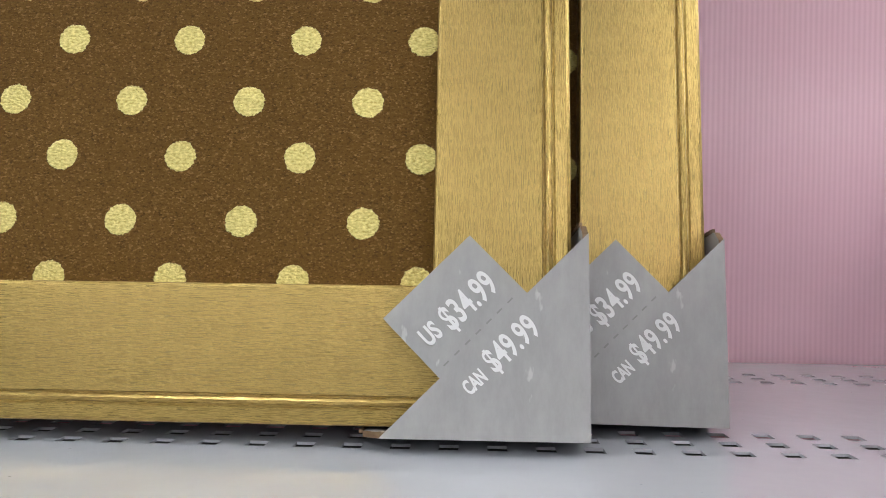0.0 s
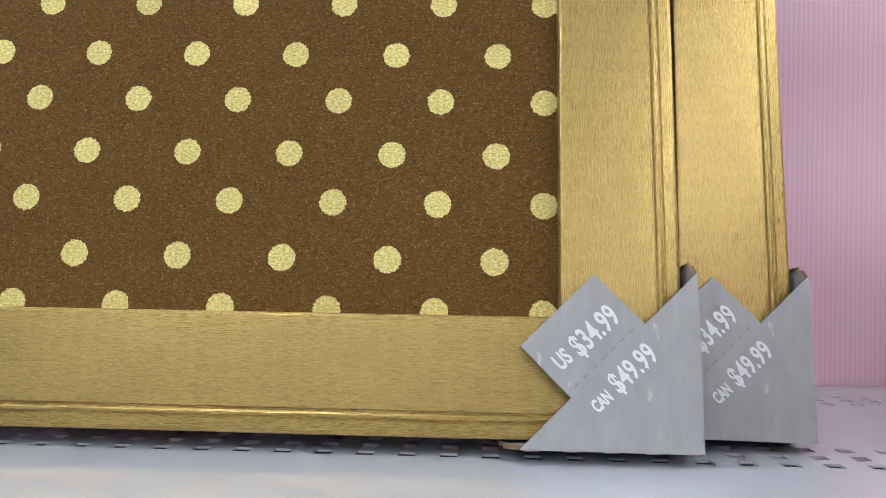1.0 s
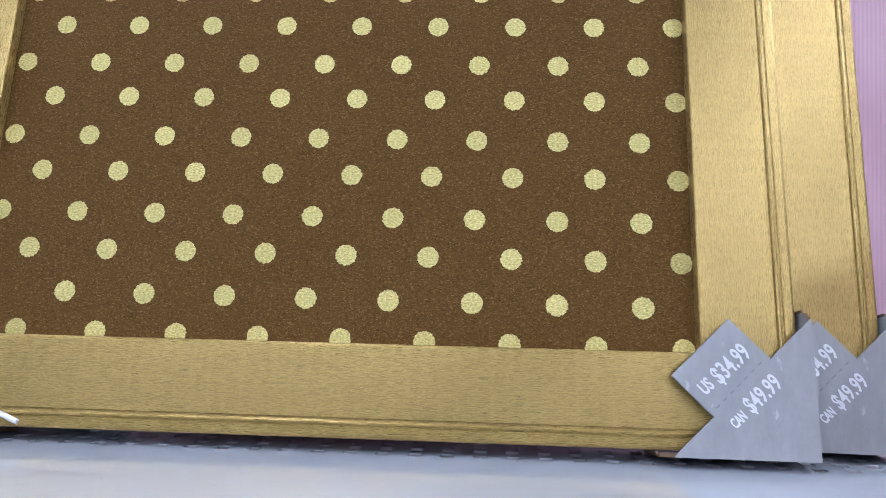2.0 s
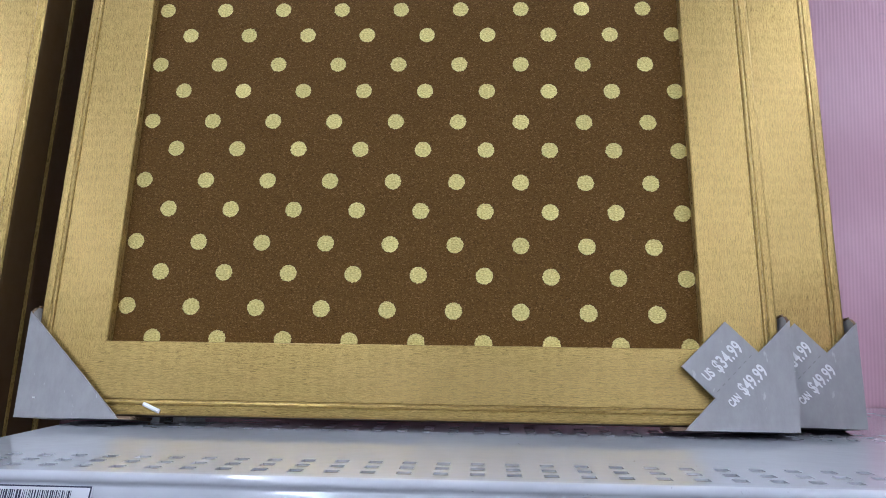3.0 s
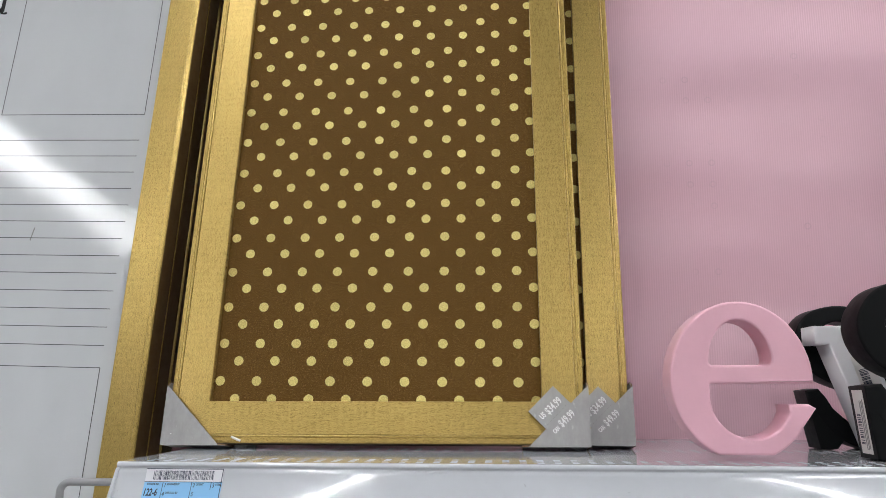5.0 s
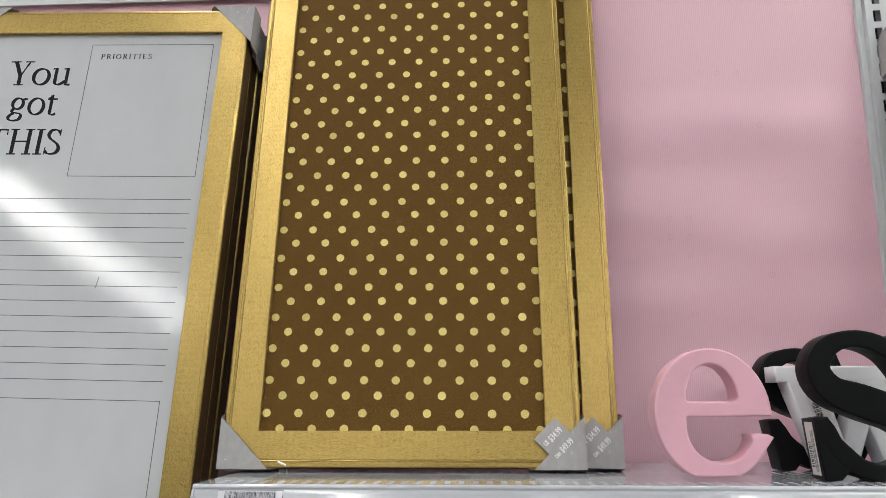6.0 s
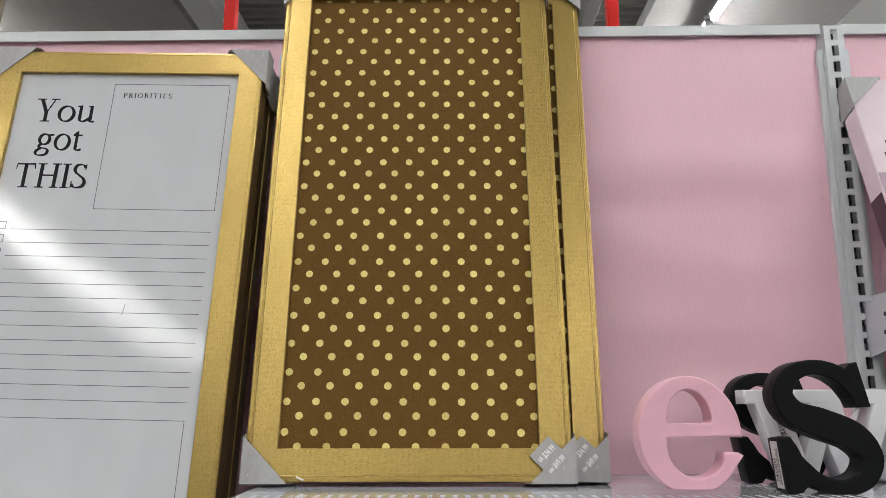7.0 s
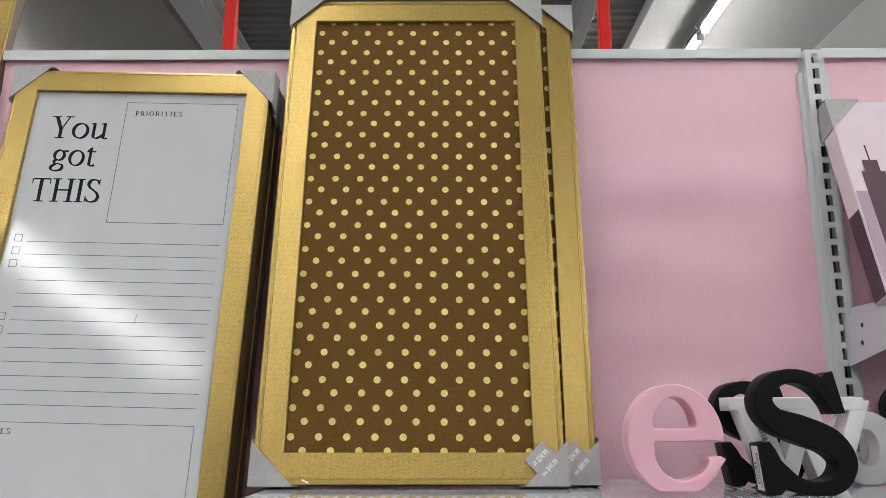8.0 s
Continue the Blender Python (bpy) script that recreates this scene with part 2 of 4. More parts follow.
def rod(path, radius, sides=12, bm=None):
    """A round rod along a path of points."""
    own = bmesh.new()
    path = [Vector(p) for p in path]
    rings = []
    for i, p in enumerate(path):
        d = (path[min(i + 1, len(path) - 1)] - path[max(i - 1, 0)]).normalized()
        side = d.orthogonal().normalized() if not rings else (last - d * last.dot(d)).normalized()
        last = side
        up = d.cross(side)
        rings.append([own.verts.new(p + radius * (math.cos(a) * side + math.sin(a) * up)) for a in (2 * math.pi * k / sides for k in range(sides))])
    for a, b in zip(rings, rings[1:]):
        for k in range(sides):
            own.faces.new((a[k], a[(k + 1) % sides], b[(k + 1) % sides], b[k]))
    own.faces.new(rings[0][::-1])
    own.faces.new(rings[-1])
    bmesh.ops.recalc_face_normals(own, faces=own.faces[:])
    return joined(bm, own)


def solid(name, outlines, depth, bevel, mat, parent=None, m=None, label=""):
    """A filled outline with holes in local x and y, thick along z, with rounded rims."""
    c = bpy.data.curves.new(name, "CURVE")
    c.dimensions, c.fill_mode = "2D", "BOTH"
    c.extrude, c.bevel_depth, c.bevel_resolution, c.offset = depth / 2 - bevel, bevel, 3, -bevel
    for pts in outlines:
        s = c.splines.new("POLY")
        s.points.add(len(pts) - 1)
        for q, (x, y) in zip(s.points, pts):
            q.co = (x, y, 0, 1)
        s.use_cyclic_u = True
    return from_curve(name, c, mat, parent, m, label)


def from_curve(name, c, mat, parent, m, label):
    tmp = bpy.data.objects.new(name, c)
    scene.collection.objects.link(tmp)
    deps = bpy.context.evaluated_depsgraph_get()
    me = bpy.data.meshes.new_from_object(tmp.evaluated_get(deps))
    bpy.data.objects.remove(tmp)
    bpy.data.curves.remove(c)
    me.name = name
    me.materials.clear()
    me.materials.append(mat)
    ob = new(name, me)
    ob.parent = parent
    if m is not None:
        ob.matrix_basis = m
    if label:
        tagged(ob, label)
    return ob


def words(name, text, size, mat, parent, m, squeeze=1.0, bold=0.0, shear=0.0, spacing=1.0, label="", thick=0.00006):
    c = bpy.data.curves.new(name, "FONT")
    c.body, c.size, c.offset, c.shear, c.space_character = text, size, bold, shear, spacing
    c.extrude = thick
    c.resolution_u = 4
    return from_curve(name, c, mat, parent, m @ Matrix.Diagonal((squeeze, 1, 1, 1)), label)


# serif letters, one unit of capital height: strokes as (kind, numbers); "s" a straight stem, "c" a bowl, "p" a smooth line
SERIF = {
    "Y": (1.0, [("s", 0.22, 0.98, 0.50, 0.40, 0.145), ("s", 0.83, 0.98, 0.53, 0.42, 0.06), ("s", 0.50, 0.02, 0.50, 0.46, 0.145),
                ("s", 0.0, 0.975, 0.42, 0.975, 0.045), ("s", 0.63, 0.975, 1.02, 0.975, 0.045), ("s", 0.28, 0.022, 0.70, 0.022, 0.045)]),
    "o": (0.83, [("c", 0.40, 0.35, 0.325, 0.325, 0, 360)]),
    "u": (0.86, [("s", 0.16, 0.70, 0.16, 0.22, 0.13), ("p", 0.16, 0.24, 0.18, 0.09, 0.29, 0.03, 0.42, 0.06, 0.60, 0.17), ("s", 0.64, 0.70, 0.64, 0.08, 0.13),
                 ("s", 0.0, 0.67, 0.20, 0.70, 0.05), ("s", 0.48, 0.67, 0.68, 0.70, 0.05), ("p", 0.62, 0.10, 0.66, 0.03, 0.74, 0.02, 0.83, 0.03)]),
    "g": (0.82, [("c", 0.38, 0.46, 0.235, 0.215, 0, 360), ("p", 0.55, 0.60, 0.66, 0.64, 0.80, 0.645), ("p", 0.27, 0.27, 0.18, 0.19, 0.22, 0.11, 0.40, 0.08, 0.56, 0.04, 0.61, -0.06, 0.54, -0.17, 0.34, -0.22, 0.13, -0.19, 0.06, -0.09, 0.14, 0.01, 0.28, 0.08)]),
    "t": (0.56, [("s", 0.20, 0.80, 0.20, 0.16, 0.13), ("p", 0.20, 0.18, 0.22, 0.06, 0.30, 0.02, 0.40, 0.03, 0.48, 0.06), ("s", 0.02, 0.645, 0.46, 0.645, 0.065), ("s", 0.04, 0.66, 0.25, 0.82, 0.05)]),
    "T": (0.90, [("s", 0.41, 0.02, 0.41, 0.97, 0.145), ("s", 0.0, 0.968, 0.82, 0.968, 0.058), ("s", 0.022, 0.97, 0.0, 0.76, 0.04), ("s", 0.80, 0.97, 0.82, 0.76, 0.04), ("s", 0.20, 0.022, 0.62, 0.022, 0.045)]),
    "H": (1.06, [("s", 0.20, 0.02, 0.20, 0.98, 0.145), ("s", 0.83, 0.02, 0.83, 0.98, 0.145), ("s", 0.2, 0.51, 0.83, 0.51, 0.06)] +
          [("s", x - 0.19, z, x + 0.19, z, 0.045) for x in (0.20, 0.83) for z in (0.022, 0.978)]),
    "I": (0.42, [("s", 0.20, 0.02, 0.20, 0.98, 0.145), ("s", 0.01, 0.022, 0.39, 0.022, 0.045), ("s", 0.01, 0.978, 0.39, 0.978, 0.045)]),
    "S": (0.70, [("p", 0.58, 0.84, 0.50, 0.93, 0.36, 0.97, 0.20, 0.93, 0.12, 0.78, 0.20, 0.63, 0.38, 0.51, 0.54, 0.39, 0.61, 0.23, 0.53, 0.08, 0.35, 0.03, 0.18, 0.05, 0.07, 0.15),
                 ("s", 0.60, 0.99, 0.585, 0.74, 0.045), ("s", 0.04, 0.0, 0.055, 0.28, 0.045)]),
    "P": (0.76, [("s", 0.20, 0.02, 0.20, 0.98, 0.15), ("p", 0.2, 0.96, 0.45, 0.95, 0.62, 0.85, 0.63, 0.65, 0.48, 0.50, 0.2, 0.48), ("s", 0.01, 0.022, 0.42, 0.022, 0.06), ("s", 0.01, 0.978, 0.3, 0.978, 0.06)]),
    "R": (0.86, [("s", 0.20, 0.02, 0.20, 0.98, 0.15), ("p", 0.2, 0.96, 0.45, 0.95, 0.60, 0.85, 0.61, 0.67, 0.48, 0.53, 0.2, 0.51), ("s", 0.42, 0.52, 0.76, 0.03, 0.14), ("s", 0.01, 0.022, 0.40, 0.022, 0.06), ("s", 0.01, 0.978, 0.3, 0.978, 0.06)]),
    "O": (0.98, [("c", 0.46, 0.50, 0.39, 0.46, 0, 360)]),
    "E": (0.78, [("s", 0.20, 0.02, 0.20, 0.98, 0.15), ("s", 0.01, 0.03, 0.66, 0.03, 0.06), ("s", 0.01, 0.97, 0.63, 0.97, 0.06), ("s", 0.2, 0.51, 0.5, 0.51, 0.06), ("s", 0.64, 0.03, 0.67, 0.24, 0.05), ("s", 0.61, 0.97, 0.63, 0.78, 0.05)]),
    "N": (1.0, [("s", 0.18, 0.02, 0.18, 0.98, 0.07), ("s", 0.16, 0.97, 0.80, 0.05, 0.15), ("s", 0.80, 0.02, 0.80, 0.98, 0.07), ("s", 0.02, 0.022, 0.36, 0.022, 0.05), ("s", 0.62, 0.978, 0.98, 0.978, 0.05)]),
}


def smooth_line(ctrl, n=8):
    """Points of a smooth curve through control points of any dimension."""
    ctrl = [Vector(c) for c in ctrl]
    out = []
    for i in range(len(ctrl) - 1):
        p0, p1, p2, p3 = ctrl[max(i - 1, 0)], ctrl[i], ctrl[i + 1], ctrl[min(i + 2, len(ctrl) - 1)]
        for k in range(n):
            t = k / n
            out.append(0.5 * (2 * p1 + (p2 - p0) * t + (2 * p0 - 5 * p1 + 4 * p2 - p3) * t * t + (3 * p1 - p0 - 3 * p2 + p3) * t ** 3))
    return out + [ctrl[-1]]


def serif_letter(ch, size, bold=1.0):
    """One printed serif letter as thin raised ink: upright strokes broad, level ones fine."""
    bm = bmesh.new()
    lift = 0.00002
    for kind, *q in SERIF[ch][1]:
        lift += 0.00001
        if kind == "s":
            pts = [Vector((q[0], q[1])), Vector((q[2], q[3]))]
            wid = [q[4] * bold] * 2
        else:
            if kind == "c":
                cx, cz, rx, rz, a0, a1 = q
                pts = [Vector((cx + rx * math.cos(radians(a)), cz + rz * math.sin(radians(a)))) for a in range(a0, a1 + 1, 10)]
            else:
                pts = smooth_line(list(zip(q[0::2], q[1::2])))
            wid = []
            for i in range(len(pts)):
                d = (pts[min(i + 1, len(pts) - 1)] - pts[max(i - 1, 0)]).normalized()
                wid.append(bold * (0.05 + 0.095 * abs(d.y + 0.25 * d.x) ** 1.3))
        rows = []
        for i, p in enumerate(pts):
            d = (pts[min(i + 1, len(pts) - 1)] - pts[max(i - 1, 0)]).normalized()
            if kind == "c" and i in (0, len(pts) - 1):
                d = Vector((0, 1))
            nrm = Vector((-d.y, d.x)) * wid[i] / 2
            rows.append([bm.verts.new((v.x * size, v.y * size, lift)) for v in (p + nrm, p - nrm)])
        for a, b in zip(rows, rows[1:]):
            bm.faces.new((a[0], a[1], b[1], b[0]))
    return bm


def serif_words(name, text, size, mat, parent, u, v, y, spacing=0.0, squeeze=1.0, bold=1.0):
    for ch in text:
        part(name, serif_letter(ch, size, bold), mat, parent, m=on_face(u, v, y) @ Matrix.Diagonal((squeeze, 1, 1, 1)))
        u += (SERIF[ch][0] + spacing) * size * squeeze


def thing(name, m, label, category, group="", kind=""):
    e = new(name)
    e.empty_display_size = 0.05
    e.matrix_basis = m
    return tagged(e, label, category, group, kind)


def structure(name, bm, mat, label, category=""):
    return tagged(part(name, bm, mat), label, category or name.split("_")[0], kind="structure")


# upright sheet axes: local x to the right, local y up, local z to the front
FACE = Matrix(((1, 0, 0, 0), (0, 0, -1, 0), (0, 1, 0, 0), (0, 0, 0, 1)))


def on_face(x, z, y, turn=0.0):
    return Matrix.Translation((x, y, z)) @ FACE @ Matrix.Rotation(radians(turn), 4, "Z")


# ---- the hall ----
HX0, HX1, HY0, HY1 = -9.5, 9.5, -16.0, 13.0
structure("floor", box(HX0, HX1, HY0, HY1, FLOOR - 0.1, FLOOR), FLOOR_TILE, "pale vinyl shop floor", "floor")
structure("wall_west", box(HX0 - 0.2, HX0, HY0, HY1, FLOOR, DECK + 0.1), HALL_PAINT, "pale painted hall wall", "wall")
structure("wall_east", box(HX1, HX1 + 0.2, HY0, HY1, FLOOR, DECK + 0.1), HALL_PAINT, "pale painted hall wall", "wall")
structure("wall_south", box(HX0 - 0.2, HX1 + 0.2, HY0 - 0.2, HY0, FLOOR, DECK + 0.1), HALL_PAINT, "pale painted hall wall", "wall")
structure("wall_north", box(HX0 - 0.2, HX1 + 0.2, HY1, HY1 + 0.2, FLOOR, DECK + 0.1), SOFFIT_PAINT, "taupe painted end wall of the hall", "wall")


def make_deck():
    """Ribbed roof deck: trapezoid ribs that run along x."""
    bm = bmesh.new()
    profile = []
    y = HY0
    while y < HY1:
        profile += [(y, DECK), (y + 0.07, DECK), (y + 0.095, DECK + 0.045), (y + 0.13, DECK + 0.045)]
        y += 0.155
    rows = [[bm.verts.new((x, py, pz)) for py, pz in profile] for x in (HX0, HX1)]
    for i in range(len(profile) - 1):
        bm.faces.new((rows[0][i], rows[0][i + 1], rows[1][i + 1], rows[1][i]))
    top = [[bm.verts.new((x, py, DECK + 0.15)) for py in (HY0, HY1)] for x in (HX0, HX1)]
    bm.faces.new((top[0][0], top[1][0], top[1][1], top[0][1]))
    return bm


structure("ceiling", make_deck(), DECK_PAINT, "grey ribbed metal roof deck", "ceiling")
structure("ceiling_soffit_west", box(-8.9, -2.66, 3.2, 12.9, 4.05, 4.30), SOFFIT_PAINT, "smooth taupe plaster soffit under the roof", "ceiling")
structure("ceiling_soffit_east", box(2.36, 4.55, 3.2, 12.9, 4.18, 4.34), SOFFIT_DARK, "smooth grey plaster soffit under the roof", "ceiling")
structure("ceiling_soffit_far_east", box(4.55, 9.4, 3.2, 12.9, 4.178, 4.34), SOFFIT_PALE, "smooth pale plaster soffit under the roof", "ceiling")


def make_beam(x, w, y0, y1, name, label):
    e = thing(name, pose(x, y0, DECK - 0.42), label, "beam", kind="structure")
    L = y1 - y0
    part("web", box(-w * 0.15, w * 0.15, 0, L, 0.03, 0.41, 0.004), SOFFIT_PALE, e)
    part("flange", box(-w / 2, w / 2, 0, L, 0, 0.03, 0.004), SOFFIT_PALE, e)
    part("flange", box(-w / 2, w / 2, 0, L, 0.37, 0.41, 0.004), SOFFIT_PALE, e)
    return e


make_beam(-2.36, 0.30, 3.0, 12.9, "ceiling_beam", "pale steel beam along the roof deck")
make_beam(1.63, 0.14, 3.0, 12.9, "ceiling_beam", "slim pale steel beam along the roof deck")


def make_red_post(x, y):
    e = thing("red_post", pose(x, y, FLOOR), "red painted square steel post behind the shelving", "post", "red posts")
    part("shaft", box(-0.021, 0.021, -0.021, 0.021, 0.012, DECK - FLOOR, 0.004), RED_PAINT, e)
    part("foot_plate", box(-0.08, 0.08, -0.08, 0.08, 0.0, 0.012, 0.002), RED_PAINT, e)
    return e


make_red_post(-0.612, 1.62)
make_red_post(0.782, 1.62)


def make_tube_lamp(x, y):
    e = thing("strip_light", pose(x, y, 3.98), "white batten with a lit fluorescent tube under a trough", "lamp", "rows of strip lights")
    bm = bmesh.new()
    rows = [[bm.verts.new((px, py, pz)) for px, pz in ((-0.055, 0.026), (-0.050, 0.026), (-0.038, 0.05), (0.038, 0.05), (0.050, 0.026), (0.055, 0.026), (0.04, 0.09), (-0.04, 0.09))] for py in (-1.2, 1.2)]
    for k in range(8):
        bm.faces.new((rows[0][k], rows[0][(k + 1) % 8], rows[1][(k + 1) % 8], rows[1][k]))
    bm.faces.new(rows[0][::-1])
    bm.faces.new(rows[1])
    bmesh.ops.recalc_face_normals(bm, faces=bm.faces[:])
    part("housing", bm, UPRIGHT_PAINT, e)
    part("tube", rod([(0, -1.16, 0), (0, 1.16, 0)], 0.036, 12), TUBE, e, "lit white tube", smooth=True)
    for s in (-1.16, 1.16):
        part("socket", box(-0.04, 0.04, s - 0.015, s + 0.015, -0.040, 0.048, 0.004), UPRIGHT_PAINT, e)
        rim = [(0.0, s * 0.9 + 0.03 * math.sin(k * math.pi / 6), 0.13 + 0.03 * math.cos(k * math.pi / 6)) for k in range(13)]
        part("hook", rod(rim, 0.006, 6), STEEL, e)
        part("hanger", rod([(0, s * 0.9, 0.16), (0, s * 0.9, DECK - 3.98)], 0.004, 6), STEEL, e)
    return e


lamp_maker = None
for lx, first, last in ((-5.1, -14.0, 10.9), (-1.15, -14.0, 0.9), (2.965, -14.5, 10.9), (7.0, -14.0, 10.9)):
    y = first
    while y < last:
        if lamp_maker is None:
            lamp_maker = make_tube_lamp(lx, y)
        else:
            copy_thing(lamp_maker, pose(lx, y, 3.98))
        y += 2.47

# ---- the shelving: panels, rails, uprights, shelves ----
BAY = ((-1.62, -0.055), (-0.025, 0.752), (0.792, 1.60))
RAIL = 0.653
for i, (x0, x1) in enumerate(BAY):
    structure("back_panel_%d" % (i + 1), box(x0, x1, WALL, WALL + 0.005, FLOOR + 0.12, RAIL - 0.006), PINK_PANEL, "pink fluted plastic back panel of the shelving", "panel")
    rail = thing("top_rail_%d" % (i + 1), pose((x0 + x1) / 2, WALL, RAIL - 0.016), "pale grey enamelled rail along the panel's top", "rail", kind="structure")
    h = (x1 - x0) / 2 + 0.004
    part("cap", box(-h, h, -0.006, 0.03, 0.0115, 0.0145, 0.0012), UPRIGHT_PAINT, rail)
    part("lip", box(-h, h, -0.0075, -0.0055, -0.003, 0.0135, 0.0008), UPRIGHT_PAINT, rail)


def make_upright(x):
    """A slotted upright: a face plate with a column of slots, two side strips, a near-black block behind as shade."""
    e = thing("slotted_upright", pose(x, WALL, FLOOR), "pale grey steel upright with a column of slots", "upright", "shelving uprights", "structure")
    top = RAIL - FLOOR - 0.0085
    pitch, sw, sh = 0.0257, 0.0050, 0.0168
    y0, y1 = -0.0145, -0.0125
    bm = bmesh.new()
    box(-0.0145, -sw, y0, y1, 0, top, 0.0, bm)
    box(sw, 0.0145, y0, y1, 0, top, 0.0, bm)
    z = top - 0.006
    last = top
    while z - pitch > 0.6:
        box(-sw, sw, y0, y1, z, last, 0.0, bm)
        last = z - sh
        z -= pitch
    box(-sw, sw, y0, y1, 0, last, 0.0, bm)
    part("slotted_face", bm, UPRIGHT_PAINT, e)
    part("flank", box(-0.0145, -0.0127, y1, 0.03, 0, top), UPRIGHT_PAINT, e)
    part("flank", box(0.0127, 0.0145, y1, 0.03, 0, top), UPRIGHT_PAINT, e)
    part("hollow", box(-0.0126, 0.0126, 0.012, 0.029, 0, top), SHADE_BLACK, e, "near-black block as the shade behind the slots")
    for s in (-1, 1):
        a, b = sorted((s * 0.0149, s * 0.0235))
        part("edge_strip", box(a, b, -0.0075, 0.002, 0, top - 0.035, 0.001), UPRIGHT_PAINT, e)
    return e


make_upright(0.772)
make_upright(-0.040)


def shelf_z(y):
    """Height of the boards' shelf, which dips a little to the back."""
    return 0.0012 - (y + 0.1305) * math.tan(radians(SLOPE))


def make_shelf(name, x0, x1, y0, y1, z, label, holes, drop=0.042, slope=0.0):
    """Enamelled steel shelf: a punched top, a rounded nose, a front face and end flanges."""
    e = thing(name, pose((x0 + x1) / 2, (y0 + y1) / 2, z, -slope), label, "shelf")
    h, d = (x1 - x0) / 2, (y1 - y0) / 2
    bm = bmesh.new()
    px, py, s = 0.0128, 0.0102, 0.0026
    made = {}

    def vert(x, y, w):
        key = (round(x, 6), round(y, 6), round(w, 6))
        if key not in made:
            made[key] = bm.verts.new((x, y, w))
        return made[key]

    def quad(a, b, c, f):
        bm.faces.new([vert(*p) for p in (a, b, c, f)])

    def plain(ya, yb):
        quad((-h, ya, 0), (h, ya, 0), (h, yb, 0), (-h, yb, 0))

    at = -d + 0.006
    for band in holes:
        start = band - (y0 + y1) / 2 - 1.5 * py
        plain(at, start)
        for r in range(3):
            ya, yb = start + r * py, start + (r + 1) * py
            mid = (ya + yb) / 2
            n = int((2 * h - 0.02) / px)
            left = -n * px / 2
            quad((-h, ya, 0), (left, ya, 0), (left, yb, 0), (-h, yb, 0))
            quad((-left, ya, 0), (h, ya, 0), (h, yb, 0), (-left, yb, 0))
            for k in range(n):
                a, b = left + k * px, left + (k + 1) * px
                c = (a + b) / 2
                o = [(a, ya, 0), (b, ya, 0), (b, yb, 0), (a, yb, 0)]
                i = [(c - s, mid - s, 0), (c + s, mid - s, 0), (c + s, mid + s, 0), (c - s, mid + s, 0)]
                for q in range(4):
                    w = (q + 1) % 4
                    quad(o[q], o[w], i[w], i[q])
                    quad(i[q], i[w], (i[w][0], i[w][1], -0.0008), (i[q][0], i[q][1], -0.0008))
        at = start + 3 * py
    plain(at, d)
    part("punched_top", bm, WHITE_METAL, e)
    # nose: a quarter round and the front face, swept along x
    prof = [(-d + 0.006, 0.0), (-d + 0.0025, 0.0)]
    for k in range(1, 9):
        a = radians(90 * k / 8)
        prof.append((-d + 0.0025 - 0.0025 * math.sin(a), -0.0025 + 0.0025 * math.cos(a)))
    prof += [(-d + 0.0002, -0.0034), (-d + 0.0012, -0.0042)]
    prof += [(-d + 0.0004 - 0.0105 * (k / 12) - 0.009 * (k / 12) ** 2, -0.005 - (drop - 0.005) * k / 12) for k in range(13)]
    prof += [(-d - 0.016, -drop - 0.004), (-d + 0.010, -drop - 0.002)]
    bm = bmesh.new()
    rows = [[bm.verts.new((x, p, q)) for p, q in prof] for x in (-h, h)]
    for i in range(len(prof) - 1):
        bm.faces.new((rows[0][i], rows[0][i + 1], rows[1][i + 1], rows[1][i]))
    bmesh.ops.recalc_face_normals(bm, faces=bm.faces[:])
    front = part("front_lip", bm, WHITE_METAL, e, smooth=True)
    for sx in (-1, 1):
        a, b = sorted((sx * h, sx * (h - 0.0022)))
        bm = bmesh.new()
        for x in (a, b):
            ring = [bm.verts.new((x, p, q)) for p, q in ((-d + 0.006, -0.0004), (-d + 0.0003, -0.004), (-d - 0.0012, -0.005), (-d - 0.0208, -drop), (d, -drop), (d, -0.0004))]
            bm.faces.new(ring if x == a else ring[::-1])
        vs = bm.verts[:]
        for i in range(6):
            j = (i + 1) % 6
            bm.faces.new((vs[i], vs[j], vs[6 + j], vs[6 + i]))
        bmesh.ops.recalc_face_normals(bm, faces=bm.faces[:])
        part("end_flange", bm, WHITE_METAL, e)
    # a near-black sheet paints the shade seen through the holes
    part("underside", box(-h + 0.003, h - 0.003, -d + 0.012, d - 0.002, -drop, -drop + 0.002), SHADE_BLACK, e, "near-black sheet as the shade under the shelf top")
    return e


make_shelf("steel_shelf", 0.7580, 1.59, -0.1305, WALL - 0.017, shelf_z((-0.1305 + WALL - 0.017) / 2), "white enamelled steel shelf of the next bay", (-0.108, 0.0013), slope=SLOPE)
make_shelf("steel_shelf", -0.0255, 0.7575, -0.1305, WALL - 0.002, shelf_z((-0.1305 + WALL - 0.002) / 2), "white enamelled steel shelf with punched holes", (-0.108, 0.0013, 0.117), slope=SLOPE)
make_shelf("steel_shelf", -1.60, -0.060, -0.2, WALL - 0.009, -0.150, "white enamelled lower steel shelf beside the boards' shelf", (-0.12,), 0.05)
make_shelf("steel_shelf", 0.785, 1.59, -0.13, WALL - 0.009, 0.236, "white enamelled upper steel shelf that carries a canvas print", (0.05,), 0.02)


